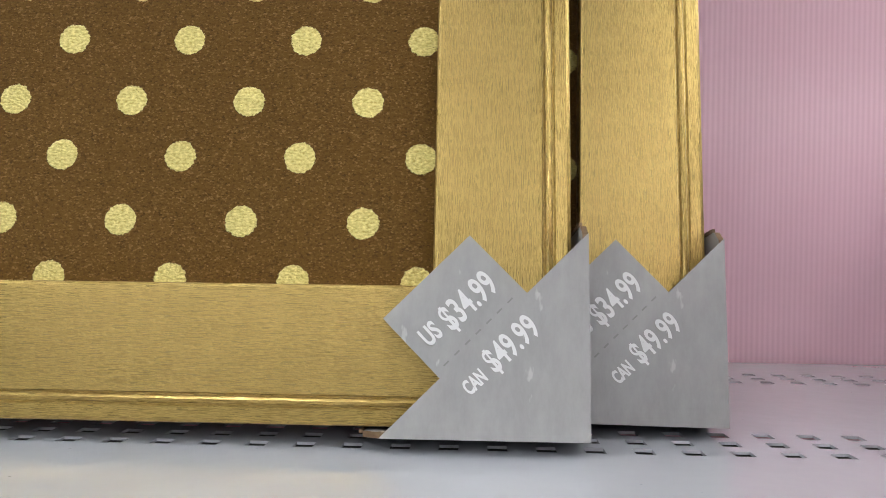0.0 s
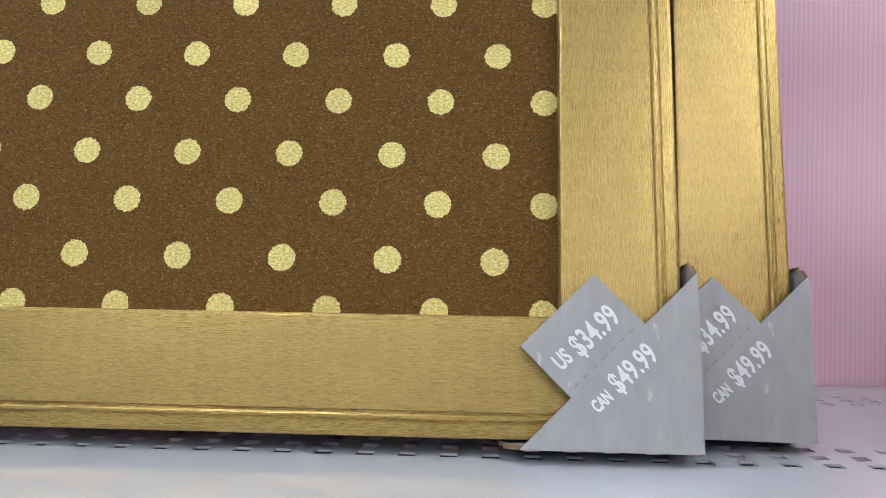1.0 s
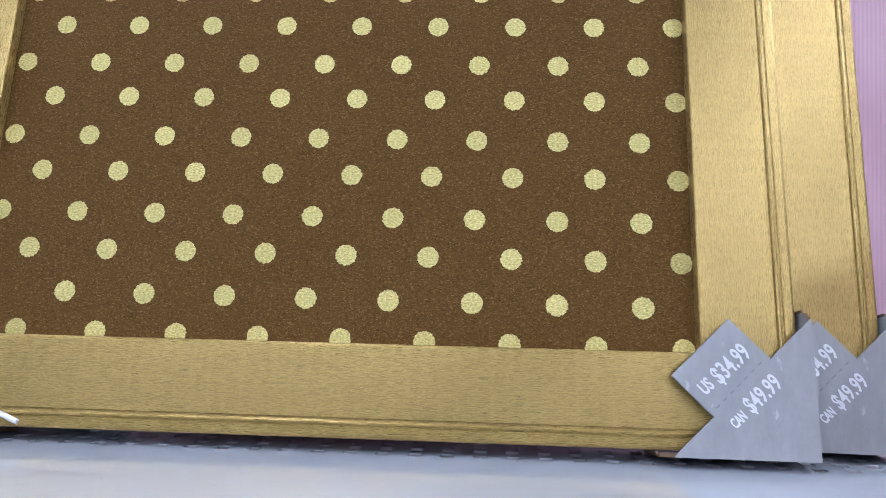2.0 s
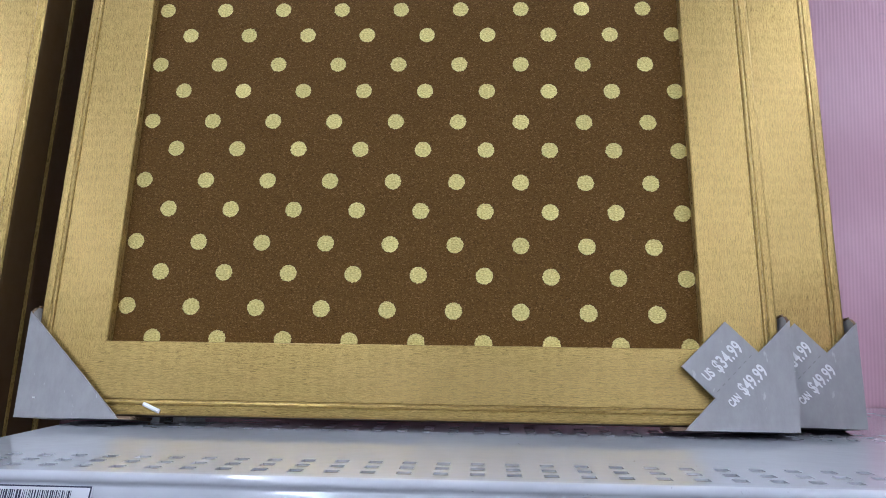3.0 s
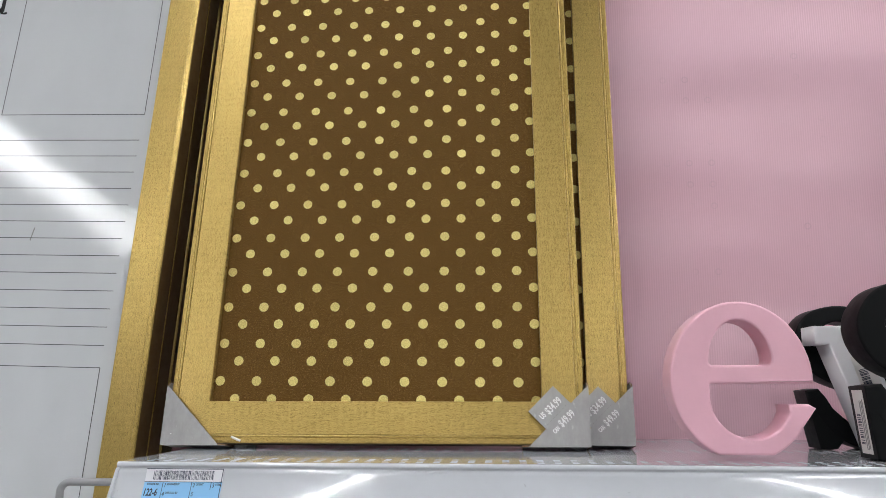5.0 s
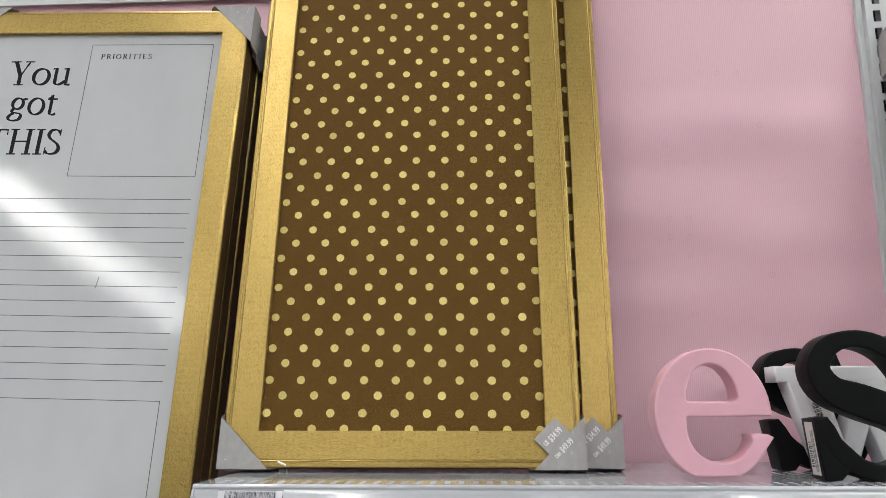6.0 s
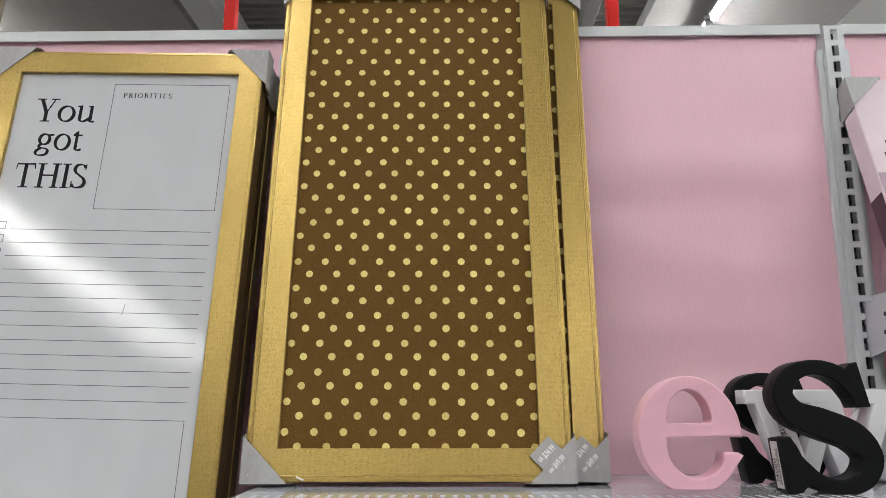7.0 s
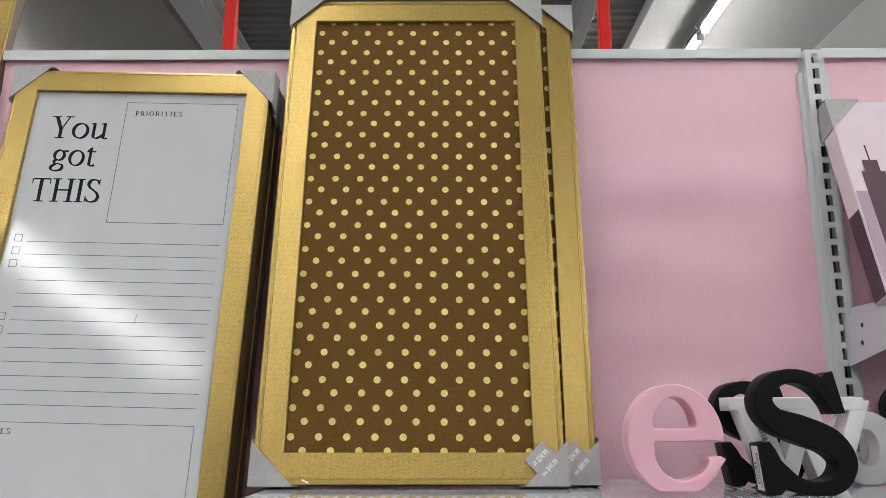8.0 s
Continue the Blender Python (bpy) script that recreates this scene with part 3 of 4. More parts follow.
def make_bracket(x):
    e = thing("shelf_bracket", pose(x, WALL, 0.15), "white steel shelf bracket hooked into the upright", "bracket")
    pts = [(-0.008, 0.0), (-0.02, 0.0), (-0.27, 0.05), (-0.27, 0.075), (-0.008, 0.075)]
    bm = bmesh.new()
    for q in (-0.0012, 0.0012):
        ring = [bm.verts.new((q, a, b)) for a, b in pts]
        bm.faces.new(ring if q < 0 else ring[::-1])
    vs = bm.verts[:]
    for i in range(5):
        j = (i + 1) % 5
        bm.faces.new((vs[i], vs[j], vs[5 + j], vs[5 + i]))
    bmesh.ops.recalc_face_normals(bm, faces=bm.faces[:])
    part("plate", bm, WHITE_METAL, e)
    for b in (0.008, 0.034, 0.060):
        part("hook", box(-0.0012, 0.0012, -0.0125, 0.004, b, b + 0.011), WHITE_METAL, e)
    for a, b in ((-0.062, 0.055), (-0.058, 0.031)):
        # flat near-black discs give the holes their shade by colour
        part("rivet_hole", rod([(-0.0016, a, b), (-0.0004, a, b)], 0.0032, 12), SHADE_BLACK, e, "near-black disc as the shade in a punched hole")
    return e


make_bracket(0.7745)


def make_wire_stop():
    e = thing("wire_stop", pose(-0.058, -0.10, -0.150), "bent grey steel rod beside the shelf's end", "wire")
    path = [(0.031, 0, 0.132), (-0.020, 0, 0.132)]
    for k in range(1, 7):
        a = radians(90 * k / 6)
        path.append((-0.020 - 0.008 * math.sin(a), 0, 0.124 + 0.008 * math.cos(a)))
    path.append((-0.028, 0, 0.0))
    part("rod", rod(path, 0.0030, 12), STEEL, e, smooth=True)
    return e


make_wire_stop()

# ---- framed boards ----
U0, U1, V0, V1 = -0.0423, 0.3343, -0.0390, 0.6750    # outer size in the board's own plane
RW, FRONT, BACK = 0.0372, 0.0060, 0.0145             # rail width, depth before and behind the sheet
# across the rail from the inner edge, before (+) or behind (-) the sheet
PROFILE = [(0.0, -0.0005), (0.0, 0.0054), (0.0004, 0.0059), (0.0010, 0.0060), (0.0302, 0.0060), (0.0305, 0.0054), (0.0309, 0.0054),
           (0.0313, 0.0062), (0.0320, 0.0065), (0.0328, 0.0062), (0.0332, 0.0055), (0.0336, 0.0055), (0.0340, 0.0059), (0.0372, 0.0058), (0.0382, 0.0053), (0.0385, 0.0042),
           (0.0385, -1.0), (0.006, -1.0), (0.006, -0.0005)]
# a plainer, deeper rail: a flat face, a faint ridge, a rounded outer edge
DEEP_PROFILE = [(0.0, -0.0005), (0.0, 0.0054), (0.0004, 0.0059), (0.0010, 0.0060), (0.0322, 0.0060), (0.0326, 0.0057), (0.0331, 0.0061), (0.0358, 0.0058), (0.0372, 0.0052), (0.0381, 0.0041), (0.0385, 0.0024),
                (0.0385, -1.0), (0.006, -1.0), (0.006, -0.0005)]


def make_rail(name, length, m, parent, rw, back, profile):
    bm = bmesh.new()
    ends = []
    for s in (0, 1):
        ends.append([bm.verts.new(((rw - w) if s == 0 else length - (rw - w), w, z)) for w, z in ((k * rw / 0.0385, -back if q < -0.5 else q) for k, q in profile)])
    k = len(profile)
    for i in range(k):
        j = (i + 1) % k
        bm.faces.new((ends[0][i], ends[0][j], ends[1][j], ends[1][i]))
    bm.faces.new(ends[0][::-1])
    bm.faces.new(ends[1])
    bmesh.ops.recalc_face_normals(bm, faces=bm.faces[:])
    ob = part(name, bm, GOLD, parent, m=m)
    # outer side faces get the darkened foil, as shade between the boards
    ob.data.materials.append(SHADED_FOIL)
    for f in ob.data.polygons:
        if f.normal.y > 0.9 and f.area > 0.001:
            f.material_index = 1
    return ob


def axes(origin, ax, ay, az):
    m = Matrix.Identity(4)
    for k, v in enumerate((ax, ay, az, origin)):
        for r in range(3):
            m[r][k] = v[r]
    return m


BASE = Vector((0.1465, BACK, V0))      # the board's foot, in board axes


def make_frame(e, sink=0.0, trim=0.0, back=BACK, profile=PROFILE):
    """Four mitred rails and a backing; trim takes the outer edge in, back is the depth behind the sheet."""
    off = Matrix.Translation(Vector((0, sink, 0)) - BASE)
    W, H = U1 - U0 - 2 * trim, V1 - V0 - 2 * trim
    i0, i1, j0, j1 = U0 + RW, U1 - RW, V0 + RW, V1 - RW
    f = (0, -1, 0)
    rest = (RW - trim, back, profile)
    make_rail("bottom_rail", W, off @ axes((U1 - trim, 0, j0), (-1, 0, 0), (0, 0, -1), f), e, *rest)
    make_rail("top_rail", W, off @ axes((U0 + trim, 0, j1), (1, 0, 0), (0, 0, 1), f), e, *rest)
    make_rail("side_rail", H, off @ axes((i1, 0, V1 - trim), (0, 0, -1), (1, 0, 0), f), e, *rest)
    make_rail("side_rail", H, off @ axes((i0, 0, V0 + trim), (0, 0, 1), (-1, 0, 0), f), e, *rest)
    part("backing", box(U0 + 0.012, U1 - 0.012, 0.004, 0.009, V0 + 0.012, V1 - 0.012), BACKING, e, m=off)
    return off


def raw_edges(ob):
    """The cut edges of a folded card show the raw brown board."""
    ob.data.materials.append(RAW_CARD)
    for f in ob.data.polygons:
        if f.area < 0.0003:
            f.material_index = 1


def corner_card(e, off, sx, sz, tag=False, trim=0.0, back=BACK, front=0.0096):
    """A folded grey card that guards a corner: front, side and end flaps, brown corrugated rims."""
    edge = 0.0024 - trim
    cx, cz = (U1 + edge + 0.0012 if sx > 0 else U0 - edge), (V1 + edge if sz > 0 else V0 - edge)
    leg = 0.0535
    yf, yb = -front - 0.0016, back + 0.0015

    def at(a, b):
        return (cx - sx * a, cz - sz * b)

    pts = [at(0, 0), at(leg, 0)]
    if tag:
        nrm = 0.0212 / math.sqrt(2)
        lo, hi = 0.285, 0.70
        p = lambda f: (leg * (1 - f), leg * f)
        a, b = p(lo), p(hi)
        pts += [at(*a), at(a[0] + nrm, a[1] + nrm), at(b[0] + nrm, b[1] + nrm), at(*b)]
    pts.append(at(0, leg))
    guard = part("corner_card", prism(pts, yf, yf + 0.0014, 0.0), GREY_CARD, e, "grey price card folded round the frame's corner" if tag else "plain grey card folded round the frame's corner", m=off)
    x = sorted((cx, cx - sx * 0.0016))
    up = leg + 0.0025
    bm = bmesh.new()
    for q in x:
        ring = [bm.verts.new((q, yy, cz - sz * w)) for yy, w in ((yf + 0.0002, 0.0), (yf + 0.0002, leg - 0.0004), (yf + 0.004, up), (yb, up), (yb, 0.0))]
        bm.faces.new(ring)
    vs = bm.verts[:]
    for i in range(5):
        j = (i + 1) % 5
        bm.faces.new((vs[i], vs[j], vs[5 + j], vs[5 + i]))
    bmesh.ops.recalc_face_normals(bm, faces=bm.faces[:])
    raw_edges(part("side_flap", bm, GREY_CARD, guard))
    z = sorted((cz, cz - sz * 0.0016))
    bm = bmesh.new()
    for q in z:
        ring = [bm.verts.new((cx - sx * w, yy, q)) for yy, w in ((yf + 0.0002, 0.0018), (yf + 0.0002, leg - 0.0004), (yf + 0.004, up + 0.002), (yb, up + 0.002), (yb, 0.0018))]
        bm.faces.new(ring)
    vs = bm.verts[:]
    for i in range(5):
        j = (i + 1) % 5
        bm.faces.new((vs[i], vs[j], vs[5 + j], vs[5 + i]))
    bmesh.ops.recalc_face_normals(bm, faces=bm.faces[:])
    raw_edges(part("end_flap", bm, GREY_CARD, guard))
    # corrugated rims where the flaps are cut
    for way in (0, 1):
        bm = bmesh.new()
        n = 14
        for k in range(n):
            ya = yf + 0.005 + (yb - yf - 0.006) * k / n
            yc = yf + 0.005 + (yb - yf - 0.006) * (k + 1) / n
            s = 0.0003 if k % 2 else 0.0013
            if way == 0:
                box(*sorted((cx - sx * (s + 0.0004), cx - sx * (0.0016 - s + 0.0006))), ya, yc, *sorted((cz - sz * up, cz - sz * (up + 0.0012))), 0.0, bm)
            else:
                box(*sorted((cx - sx * (up + 0.002), cx - sx * (up + 0.0032))), ya, yc, *sorted((cz - sz * (s + 0.0004), cz - sz * (0.0016 - s + 0.0006))), 0.0, bm)
        part("corrugated_rim", bm, RAW_CARD, guard, "raw brown corrugated edge")
    if tag:
        y = yf - 0.0002
        words("price_print", "US", 0.0070, PRINT_WHITE, guard, on_face(0.2968, -0.0183, y, 43.5), 0.62, 0.00022)
        words("price_print", "$34.99", 0.0096, PRINT_WHITE, guard, on_face(0.3026, -0.0142, y, 43.5), 0.60, 0.00022, 0.0, 1.06)
        words("price_print", "CAN", 0.0052, PRINT_WHITE, guard, on_face(0.3074, -0.0303, y, 43), 0.57, 0.0002)
        words("price_print", "$49.99", 0.0091, PRINT_WHITE, guard, on_face(0.3138, -0.0247, y, 43), 0.61, 0.0002, 0.0, 1.06)
        for k in range(7):
            f = (k + 0.5) / 7
            fx, fz = 0.2999 + (0.3188 - 0.2999) * f, -0.0237 + (-0.0046 + 0.0237) * f
            part("perforation", box(-0.0009, 0.0009, -0.0001, 0.0001, -0.00022, 0.00022), CREASE, guard, m=Matrix.Translation((fx, y, fz)) @ pose(0, 0, 0, 0, -45, 0))
    else:
        part("staple", box(cx - sx * 0.0095, cx - sx * 0.0083, yf - 0.0004, yf + 0.0003, cz - sz * 0.0102, cz - sz * 0.0094, 0.0001), PRINT_WHITE, guard)
    return guard


def board_pose(foot, lean, roll):
    return Matrix.Translation(foot) @ pose(0, 0, 0, -lean) @ pose(0, 0, 0, 0, roll, 0) @ Matrix.Translation(BASE)


def make_dotted_board():
    e = thing("pin_board", board_pose((0, 0, 0.0415), 10.17, 0.0), "cork pin board with gold dots in a gold wood-grain frame", "pin board", "dotted pin boards")
    off = make_frame(e)
    part("cork_sheet", box(U0 + 0.030, U1 - 0.030, 0.0, 0.0035, V0 + 0.030, V1 - 0.030), CORK, e, "brown cork printed with gold foil dots", m=off)
    corner_card(e, off, 1, -1, True)
    for sx, sz in ((-1, -1), (-1, 1), (1, 1)):
        corner_card(e, off, sx, sz)
    return e


front_board = make_dotted_board()
rear_board = copy_thing(front_board, Matrix.Translation((0.3805, 0.0216, -0.0010)) @ pose(0, 0, 0, 0, 0.75, 0) @ Matrix.Translation((-0.339, 0, 0)) @ front_board.matrix_basis)
tagged(rear_board, "second cork pin board with gold dots, leaning behind another")
far_board = copy_thing(front_board, Matrix.Translation((-0.848, 0.03, -0.146)) @ front_board.matrix_basis)
far_board.scale.z = 1.42
tagged(far_board, "tall gold-framed dotted cork board on the lower shelf")
part("paint_chip", rod([(0, 0, 0.0), (0.0028, 0, -0.0012), (0.0050, 0, -0.0022), (0.0085, 0, -0.0036)], 0.0011, 8), PRINT_WHITE, front_board, "white chip on the gold rail", m=Matrix.Translation(Vector((0.0185, -0.0062, -0.0335)) - BASE))


def make_planner():
    e = thing("planner_board", board_pose((-0.407, -0.009, -0.092), 7.2, 1.4), "white glossy planner board in a gold wood-grain frame", "planner board", "planner boards")
    off = make_frame(e, 0.0, 0.0042, 0.0185, DEEP_PROFILE)
    sheet = part("white_sheet", box(U0 + 0.030, U1 - 0.030, 0.0, 0.0035, V0 + 0.030, V1 - 0.030), WHITE_SHEET, e, "glossy white sheet with printed lines", m=Matrix.Translation(-BASE))
    for sx, sz in ((1, -1), (-1, -1), (-1, 1), (1, 1)):
        corner_card(e, off, sx, sz, False, 0.0018, 0.0185, FRONT)
    y = -0.0002

    def line(a, b, c, d, w=0.00035):
        if abs(a - c) > abs(b - d):
            part("printed_line", box(a, c, y, 0.0001, b - w, b + w), LINE_INK, sheet)
        else:
            part("printed_line", box(a - w, a + w, y, 0.0001, min(b, d), max(b, d)), LINE_INK, sheet)

    def frame_of(a, b, c, d):
        line(a, b, c, b)
        line(a, d, c, d)
        line(a, b, a, d)
        line(c, b, c, d)

    frame_of(0.126, 0.4388, 0.2853, 0.6228)
    frame_of(0.006, 0.02, 0.2812, 0.1713)
    for k in range(13):
        v = 0.4091 - 0.01803 * k
        line(0.0231, v, 0.2840 - 0.0002 * k, v)
        if k not in (3, 4, 5):
            frame_of(0.0060, v, 0.0160, v + 0.0098)
    for text, u, v in (("You", 0.0225, 0.5640), ("got", 0.0325, 0.5215), ("THIS", 0.0138, 0.4672)):
        serif_words("headline_letter", text, 0.0350, INK, sheet, u, v, y, 0.02, 0.82 if text == "got" else 0.88, 1.12)
    serif_words("heading_letter", "PRIORITIES", 0.0074, INK, sheet, 0.1398, 0.6018, y, 0.22, 1.0, 1.2)
    serif_words("heading_letter", "NOTES", 0.0074, INK, sheet, 0.0150, 0.1565, y, 0.22, 1.0, 1.2)
    part("smudge", box(-0.0006, 0.0006, y, 0.0001, -0.007, 0.007, 0.0001), CREASE, sheet, m=Matrix.Translation((0.187, 0, 0.305)) @ pose(0, 0, 0, 0, 10, 0))
    return e


planner = make_planner()
for dx, dy, dz in ((-0.0015, 0.0275, -0.012), (-0.0005, 0.055, -0.014)):
    other = copy_thing(planner, Matrix.Translation((dx, dy, dz)) @ planner.matrix_basis)
    tagged(other, "gold-framed planner board stacked behind another")

# ---- stock sticker on the shelf's front ----
def make_sticker():
    e = thing("stock_sticker", pose(0.0275, -0.1394, -0.0216, -25.0) @ Matrix.Diagonal((0.945, 1, 0.93, 1)), "white and sky-blue stock sticker with a barcode on the shelf's front", "sticker")
    part("white_strip", box(-0.0308, 0.0308, -0.0002, 0.0004, 0.0115, 0.0215), STICKER_WHITE, e, m=pose(0, 0, 0))
    part("blue_field", box(-0.0308, 0.0308, -0.0002, 0.0004, -0.0024, 0.0114), STICKER_BLUE, e)
    part("white_foot", box(-0.0308, 0.0308, -0.0002, 0.0004, -0.0150, -0.0025), STICKER_WHITE, e)
    x = -0.0245
    rng = random.Random(5)
    while x < 0.0235:
        w = rng.choice((0.00022, 0.00022, 0.00045, 0.0007))
        part("bar", box(x, x + w, -0.00035, -0.0002, 0.0130, 0.0200), STICKER_INK, e)
        x += w + rng.choice((0.00028, 0.0004, 0.0006))
    for a, b, c, d in ((-0.0308, 0.0112, 0.0308, 0.0116), (-0.0308, 0.0211, 0.0308, 0.0216), (0.0303, -0.015, 0.0308, 0.0216), (-0.0160, -0.0024, -0.0156, 0.0114),
                       (-0.0160, 0.0046, 0.0308, 0.0050), (0.0068, -0.0024, 0.0072, 0.0114), (0.0222, 0.0050, 0.0226, 0.0114), (-0.0308, -0.0027, 0.0308, -0.0023)):
        part("rule", box(a, c, -0.00035, -0.0002, b, d), STICKER_INK, e)
    for text, size, a, b, sq in (("122-6", 0.0078, -0.0302, 0.0006, 0.62), ("1", 0.0044, -0.0148, 0.0073, 0.8), ("2", 0.0044, 0.0080, 0.0073, 0.8), ("3", 0.0044, 0.0234, 0.0073, 0.8), ("4", 0.0044, -0.0150, 0.0005, 0.8), ("5", 0.0044, 0.0080, 0.0005, 0.8),
                                 ("STICKER NO.", 0.0021, -0.0283, 0.0088, 0.8), ("SCANNED BY", 0.0021, -0.0125, 0.0088, 0.8), ("COUNT", 0.0021, 0.0105, 0.0088, 0.8), ("CODE", 0.0021, 0.0258, 0.0088, 0.7), ("CHECKED BY", 0.0021, -0.0127, 0.0022, 0.8),
                                 ("CONTROL NO.", 0.0024, -0.0125, -0.0058, 0.8), ("8797(122-6)2", 0.0028, 0.0040, -0.0058, 0.9)):
        words("print", text, size, STICKER_INK, e, on_face(a, b, -0.0004), sq, 0.00022 if size > 0.007 else 0.00005, 0.1)
    # the paper follows the hollow of the lip
    for ob in e.children:
        for v in ob.data.vertices:
            at = ob.matrix_basis @ v.co
            at.y += 0.0015 * (1 - ((at.z - 0.002) / 0.021) ** 2)
            v.co = ob.matrix_basis.inverted() @ at
    return e


make_sticker()


# ---- standing letters ----
def arc(cx, cy, rx, ry, a0, a1, n=24):
    return [(cx + rx * math.cos(radians(a0 + (a1 - a0) * k / n)), cy + ry * math.sin(radians(a0 + (a1 - a0) * k / n))) for k in range(n + 1)]


def letter_matrix(x, y, yaw=0.0):
    return pose(x, y, shelf_z(y + 0.015), -SLOPE, 0, yaw)


def make_letter_e(m, mat, label):
    """A lower-case e: a round bowl with a bar, an open mouth and a flat foot."""
    e = thing("standing_letter", m, label, "letter", "standing letters")
    outer = [(0.0552, 0.0575)] + arc(0.0, 0.0605, 0.0552, 0.0598, 4, 248, 60) + arc(0.0, 0.0605, 0.0552, 0.0598, 292, 325, 12)
    outer = [(x, max(z, 0.0009)) for x, z in outer]
    mouth = [(0.0555, 0.0395), (0.0500, 0.0424), (0.0345, 0.0420)] + arc(0.0060, 0.0470, 0.0310, 0.0300, -20, -178, 26) + [(-0.0250, 0.0568), (-0.0235, 0.0576), (0.0540, 0.0576)]
    hole = [(-0.0245, 0.0735), (-0.0225, 0.0716), (0.0215, 0.0716), (0.0238, 0.0735)] + arc(0.0, 0.0740, 0.0244, 0.0320, 4, 176, 26)
    solid("body", [outer + mouth, hole], 0.030, 0.0018, mat, e, Matrix.Translation((0, 0.015, 0)) @ FACE)
    return e


def stroke(points, widths):
    """Outline of a stroke along a smooth line with changing width."""
    left, right = [], []
    for i, (x, y) in enumerate(points):
        a, b = points[max(i - 1, 0)], points[min(i + 1, len(points) - 1)]
        dx, dy = b[0] - a[0], b[1] - a[1]
        l = math.hypot(dx, dy)
        nx, ny = -dy / l, dx / l
        w = widths[i] / 2
        left.append((x + nx * w, y + ny * w))
        right.append((x - nx * w, y - ny * w))
    return left + right[::-1]


def make_letter_s(m, mat, label, size=1.0, price=False, lean=0.0):
    """A lower-case s with slab serifs: two counter-turning bowls and flared ends."""
    e = thing("standing_letter", m, label, "letter", "standing letters")
    k = 0.000245
    line = smooth_line([((x - 812 + lean * (z - 130)) * k * size, (640 - z) * k * size, w * k * size) for x, z, w in
                        ((950, 235, 60), (905, 165, 72), (830, 122, 68), (745, 113, 64), (665, 148, 78), (627, 225, 88), (672, 305, 108), (790, 352, 128),
                         (918, 405, 118), (980, 490, 92), (945, 575, 80), (855, 612, 68), (755, 592, 66), (690, 545, 74), (640, 480, 60))], 7)
    solid("body", [stroke([(p.x, p.y) for p in line], [p.z for p in line])], 0.030, 0.0018, mat, e, Matrix.Translation((0, 0.015, 0)) @ FACE)
    sc = lambda q: [((x - 812 + lean * (z - 130)) * k * size, (640 - z) * k * size) for x, z in q]
    solid("serif", [sc([(996, 280), (936, 284), (918, 235), (878, 175), (876, 128), (894, 128), (922, 98), (957, 90)])], 0.0296, 0.0018, mat, e, Matrix.Translation((0, 0.015, 0)) @ FACE)
    solid("serif", [sc([(588, 412), (640, 404), (664, 440), (700, 520), (740, 572), (718, 602), (700, 604), (672, 634), (640, 638), (608, 634)])], 0.0296, 0.0018, mat, e, Matrix.Translation((0, 0.015, 0)) @ FACE)
    if price:
        tagm = Matrix.Translation((-0.0524 * size, 0.0152, 0.029 * size)) @ pose(0, 0, 0, 0, -5.0, 0)
        lab = part("price_label", box(-0.0004, 0.0004, -0.0085, 0.0085, -0.024, 0.024, 0.0001), LABEL_PAPER, e, "cream price label with a barcode", m=tagm)
        rng = random.Random(3)
        z = -0.017
        while z < 0.006:
            part("bar", box(-0.0006, -0.0004, 0.0005, 0.0062, z, z + 0.0006), STICKER_INK, lab)
            z += rng.choice((0.0009, 0.0013, 0.0018))
        for a, b in ((-0.002, -0.021), (-0.0045, -0.021), (-0.0065, -0.02)):
            part("print_bar", box(-0.0006, -0.0004, a, a + 0.001, b, b + 0.037), CREASE, lab)
    return e


def make_letter_w(m, mat, label, width=0.19, high=0.106):
    e = thing("standing_letter", m, label, "letter", "standing letters")
    w = width / 2
    h = high
    t = 0.036
    o = Matrix.Translation((0, 0.015, 0)) @ FACE
    for x0 in (-w + 0.008, -0.012):
        solid("stroke", [[(x0, h - 0.004), (x0 + t, h - 0.004), (x0 + t + 0.028, 0.001), (x0 + t - 0.002, 0.001)]], 0.030, 0.0018, mat, e, o)
        solid("stroke", [[(x0 + 0.082, h - 0.004), (x0 + 0.102, h - 0.004), (x0 + t + 0.028, 0.001), (x0 + t + 0.006, 0.001)]], 0.0296, 0.0018, mat, e, o)
    for x0, x1 in ((-w, -w + 0.056), (-0.026, 0.036), (w - 0.048, w)):
        solid("serif", [[(x0, h - 0.016), (x1, h - 0.016), (x1, h), (x0, h)]], 0.0304, 0.0022, mat, e, o)
    lab = part("price_label", box(-0.0085, 0.0085, -0.0004, 0.0, -0.022, 0.022), LABEL_PAPER, e, "cream price label with a barcode", m=Matrix.Translation((-w + 0.042, -0.0004, 0.062)) @ pose(0, 0, 0, 0, -16, 0))
    rng = random.Random(8)
    z = -0.012
    while z < 0.010:
        part("bar", box(-0.006, 0.001, -0.0006, -0.0004, z, z + 0.0006), STICKER_INK, lab)
        z += rng.choice((0.0009, 0.0013, 0.0018))
    return e


def make_letter_o(m, mat, label, rx=0.056, ry=0.058):
    e = thing("standing_letter", m, label, "letter", "standing letters")
    outer = [(x, max(z, 0.0009)) for x, z in arc(0, ry, rx, ry, 0, 360, 56)[:-1]]
    hole = arc(0, ry, rx * 0.32, ry * 0.50, 0, 360, 40)[:-1]
    solid("body", [outer, hole], 0.030, 0.0018, mat, e, Matrix.Translation((0, 0.015, 0)) @ FACE)
    return e


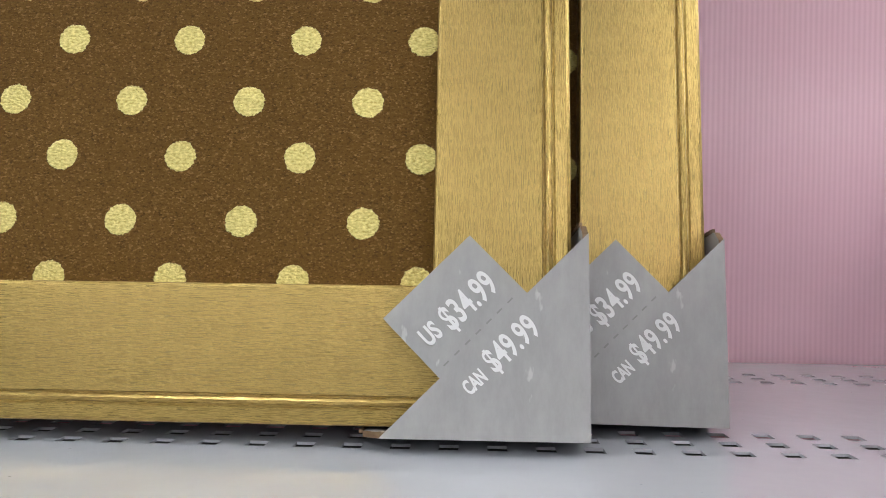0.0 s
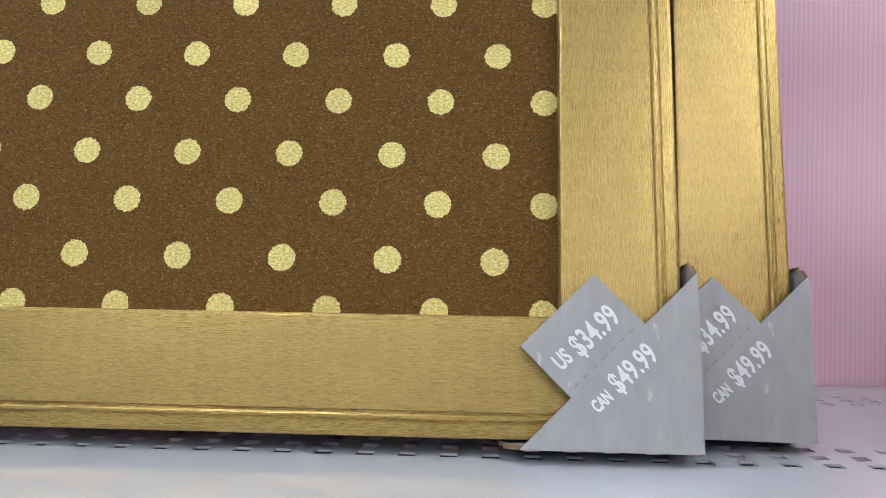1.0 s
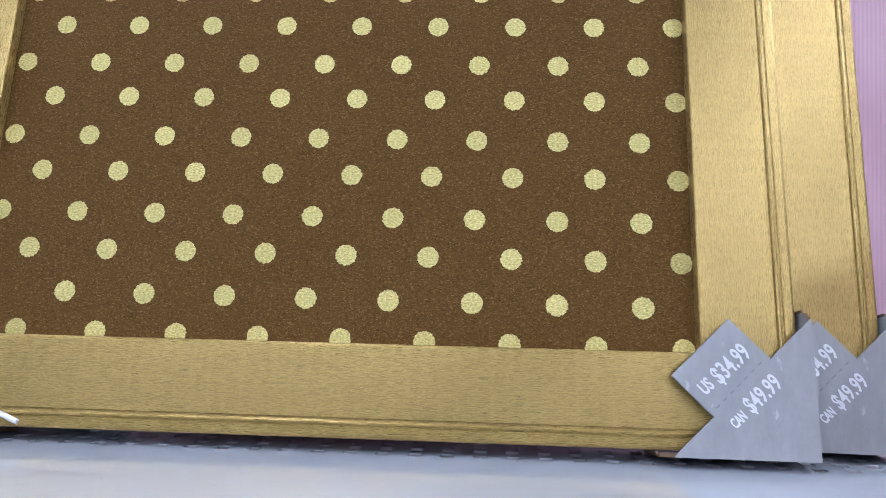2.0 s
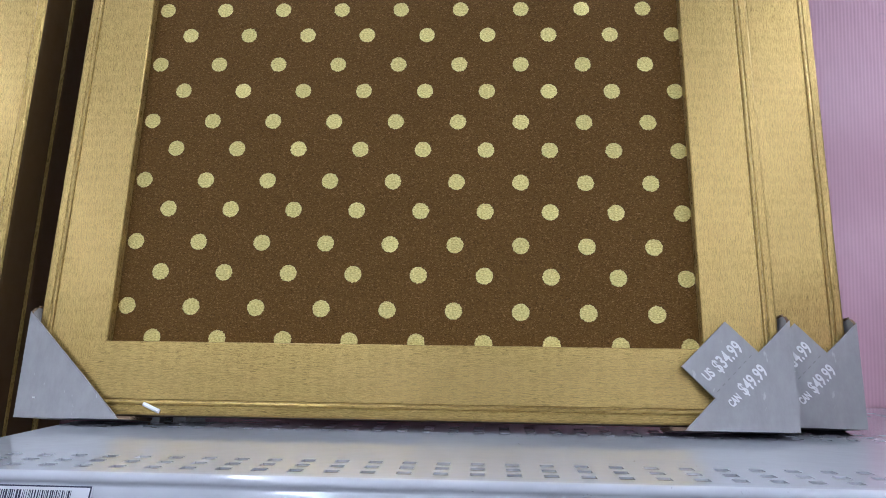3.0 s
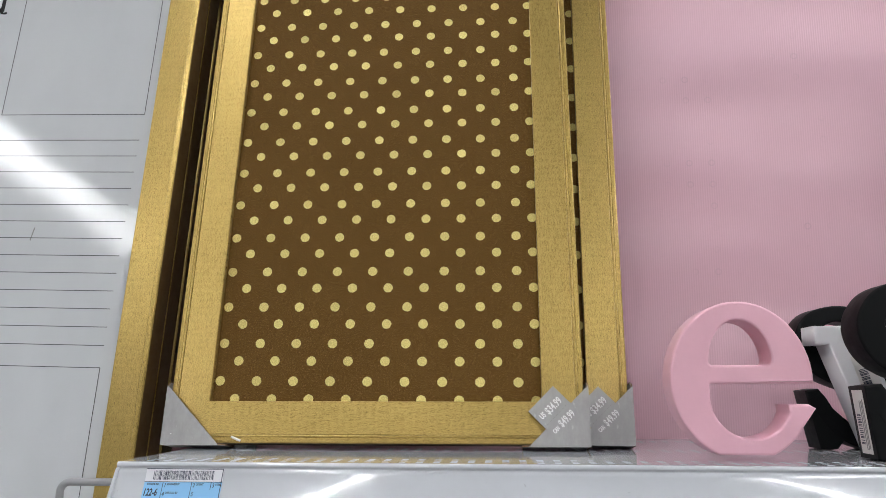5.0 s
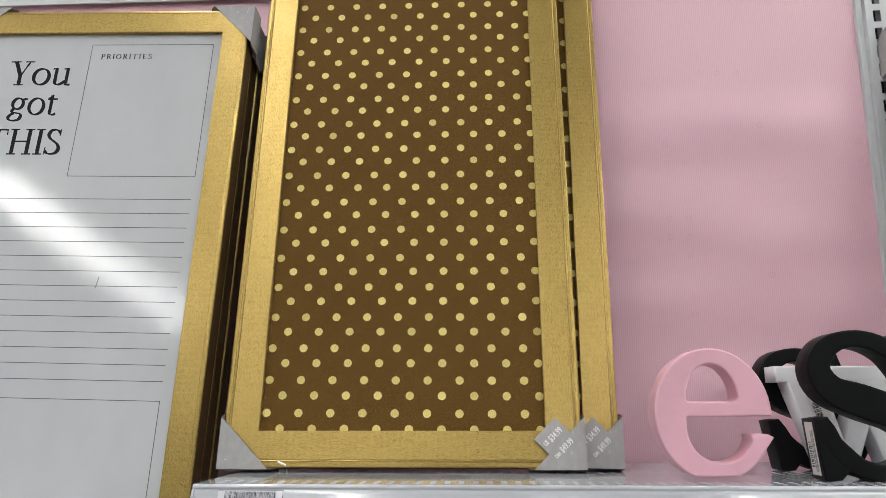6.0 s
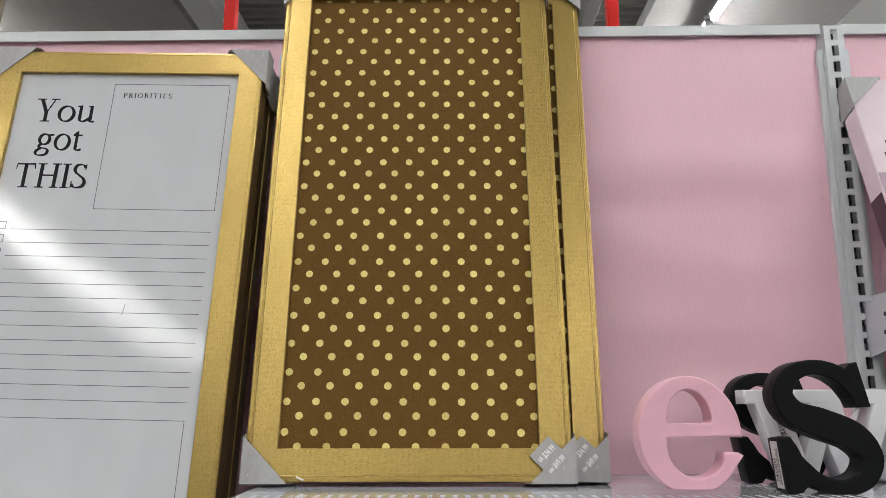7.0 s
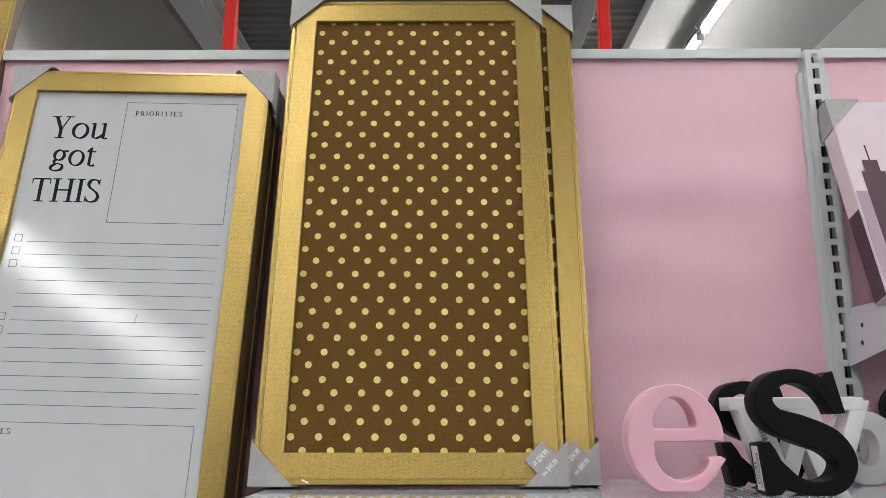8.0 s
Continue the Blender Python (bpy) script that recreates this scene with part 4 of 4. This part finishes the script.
make_letter_e(letter_matrix(0.4430, -0.0975) @ Matrix.Diagonal((0.960, 1, 1.0, 1)), PINK_PAINT, "pink painted standing letter e on the shelf")
make_letter_s(letter_matrix(0.591, -0.090), BLACK_PAINT, "black painted standing letter s with a price label", 1.0, True)
make_letter_s(letter_matrix(0.580, 0.020), BLACK_PAINT, "black painted standing letter s behind the others", 0.94, False, 0.10)
make_letter_w(letter_matrix(0.616, -0.014), LETTER_WHITE, "white painted standing letter w with a price label", 0.165, 0.108)
make_letter_o(letter_matrix(0.724, 0.036, -4), LETTER_WHITE, "white painted round letter standing near the upright", 0.044, 0.046)
make_letter_s(letter_matrix(0.784, -0.045), LETTER_WHITE, "white painted standing letter s beside the upright", 0.95)
make_letter_s(letter_matrix(0.835, 0.075), BLACK_PAINT, "black painted standing letter s in the next bay", 0.95)


# ---- canvas print on the upper shelf ----
def make_canvas():
    foot = (0.992, 0.036, 0.236)
    e = thing("canvas_print", pose(*foot, -18.0), "pale pink canvas print of a plum city skyline", "canvas print")
    w, h, d = 0.222, 0.328, 0.034
    part("canvas", box(-w, w, -0.004, d - 0.004, 0.0, h, 0.0025), CANVAS_SKY, e)
    rng = random.Random(11)
    x = -w + 0.002
    while x < w - 0.01:
        bw = rng.uniform(0.014, 0.032)
        hh = 0.13 + 0.06 * rng.random()
        part("printed_tower", box(x, min(x + bw, w - 0.002), -0.0046, -0.0041, 0.002, hh), CANVAS_DARK if rng.random() < 0.75 else CANVAS_MID, e)
        x += bw
    for cx, hh in ((-w + 0.036, 0.232), (0.03, 0.24)):
        part("printed_tower", box(cx - 0.017, cx + 0.017, -0.0049, -0.0047, 0.002, hh - 0.035), CANVAS_DARK, e)
        part("printed_tower", box(cx - 0.011, cx + 0.011, -0.0049, -0.0047, hh - 0.035, hh - 0.015), CANVAS_DARK, e)
        part("printed_tower", box(cx - 0.0012, cx + 0.0012, -0.0049, -0.0047, hh - 0.015, hh + 0.012), CANVAS_DARK, e)
    part("printed_tower", box(-w - 0.0004, -w - 0.0001, -0.001, d - 0.006, 0.002, 0.135), CANVAS_DARK, e)
    # grey card guards on the top corners
    for s in (-1, 1):
        cx = s * (w + 0.0016)
        leg = 0.052
        pts = [(cx, h + 0.0016), (cx - s * leg, h + 0.0016), (cx, h + 0.0016 - leg)]
        g = part("corner_card", prism(pts, -0.0062, -0.0048), GREY_CARD, e, "grey card folded round the canvas corner")
        a, b = sorted((cx, cx - s * 0.0014))
        part("side_flap", box(a, b, -0.0046, d, h - leg, h + 0.0014), GREY_CARD, g)
        a, b = sorted((cx - s * 0.0016, cx - s * leg))
        part("end_flap", box(a, b, -0.0046, d, h + 0.0003, h + 0.0016), GREY_CARD, g)
        for k in range(9):
            q = cx - s * (0.004 + leg * k / 9.5)
            a, b = sorted((q, q - s * 0.0025))
            part("crimp", box(a, b, -0.0062, d * 0.5, h + 0.0017, h + 0.0032, 0.0006), GREY_CARD, g)
    return e


make_canvas()
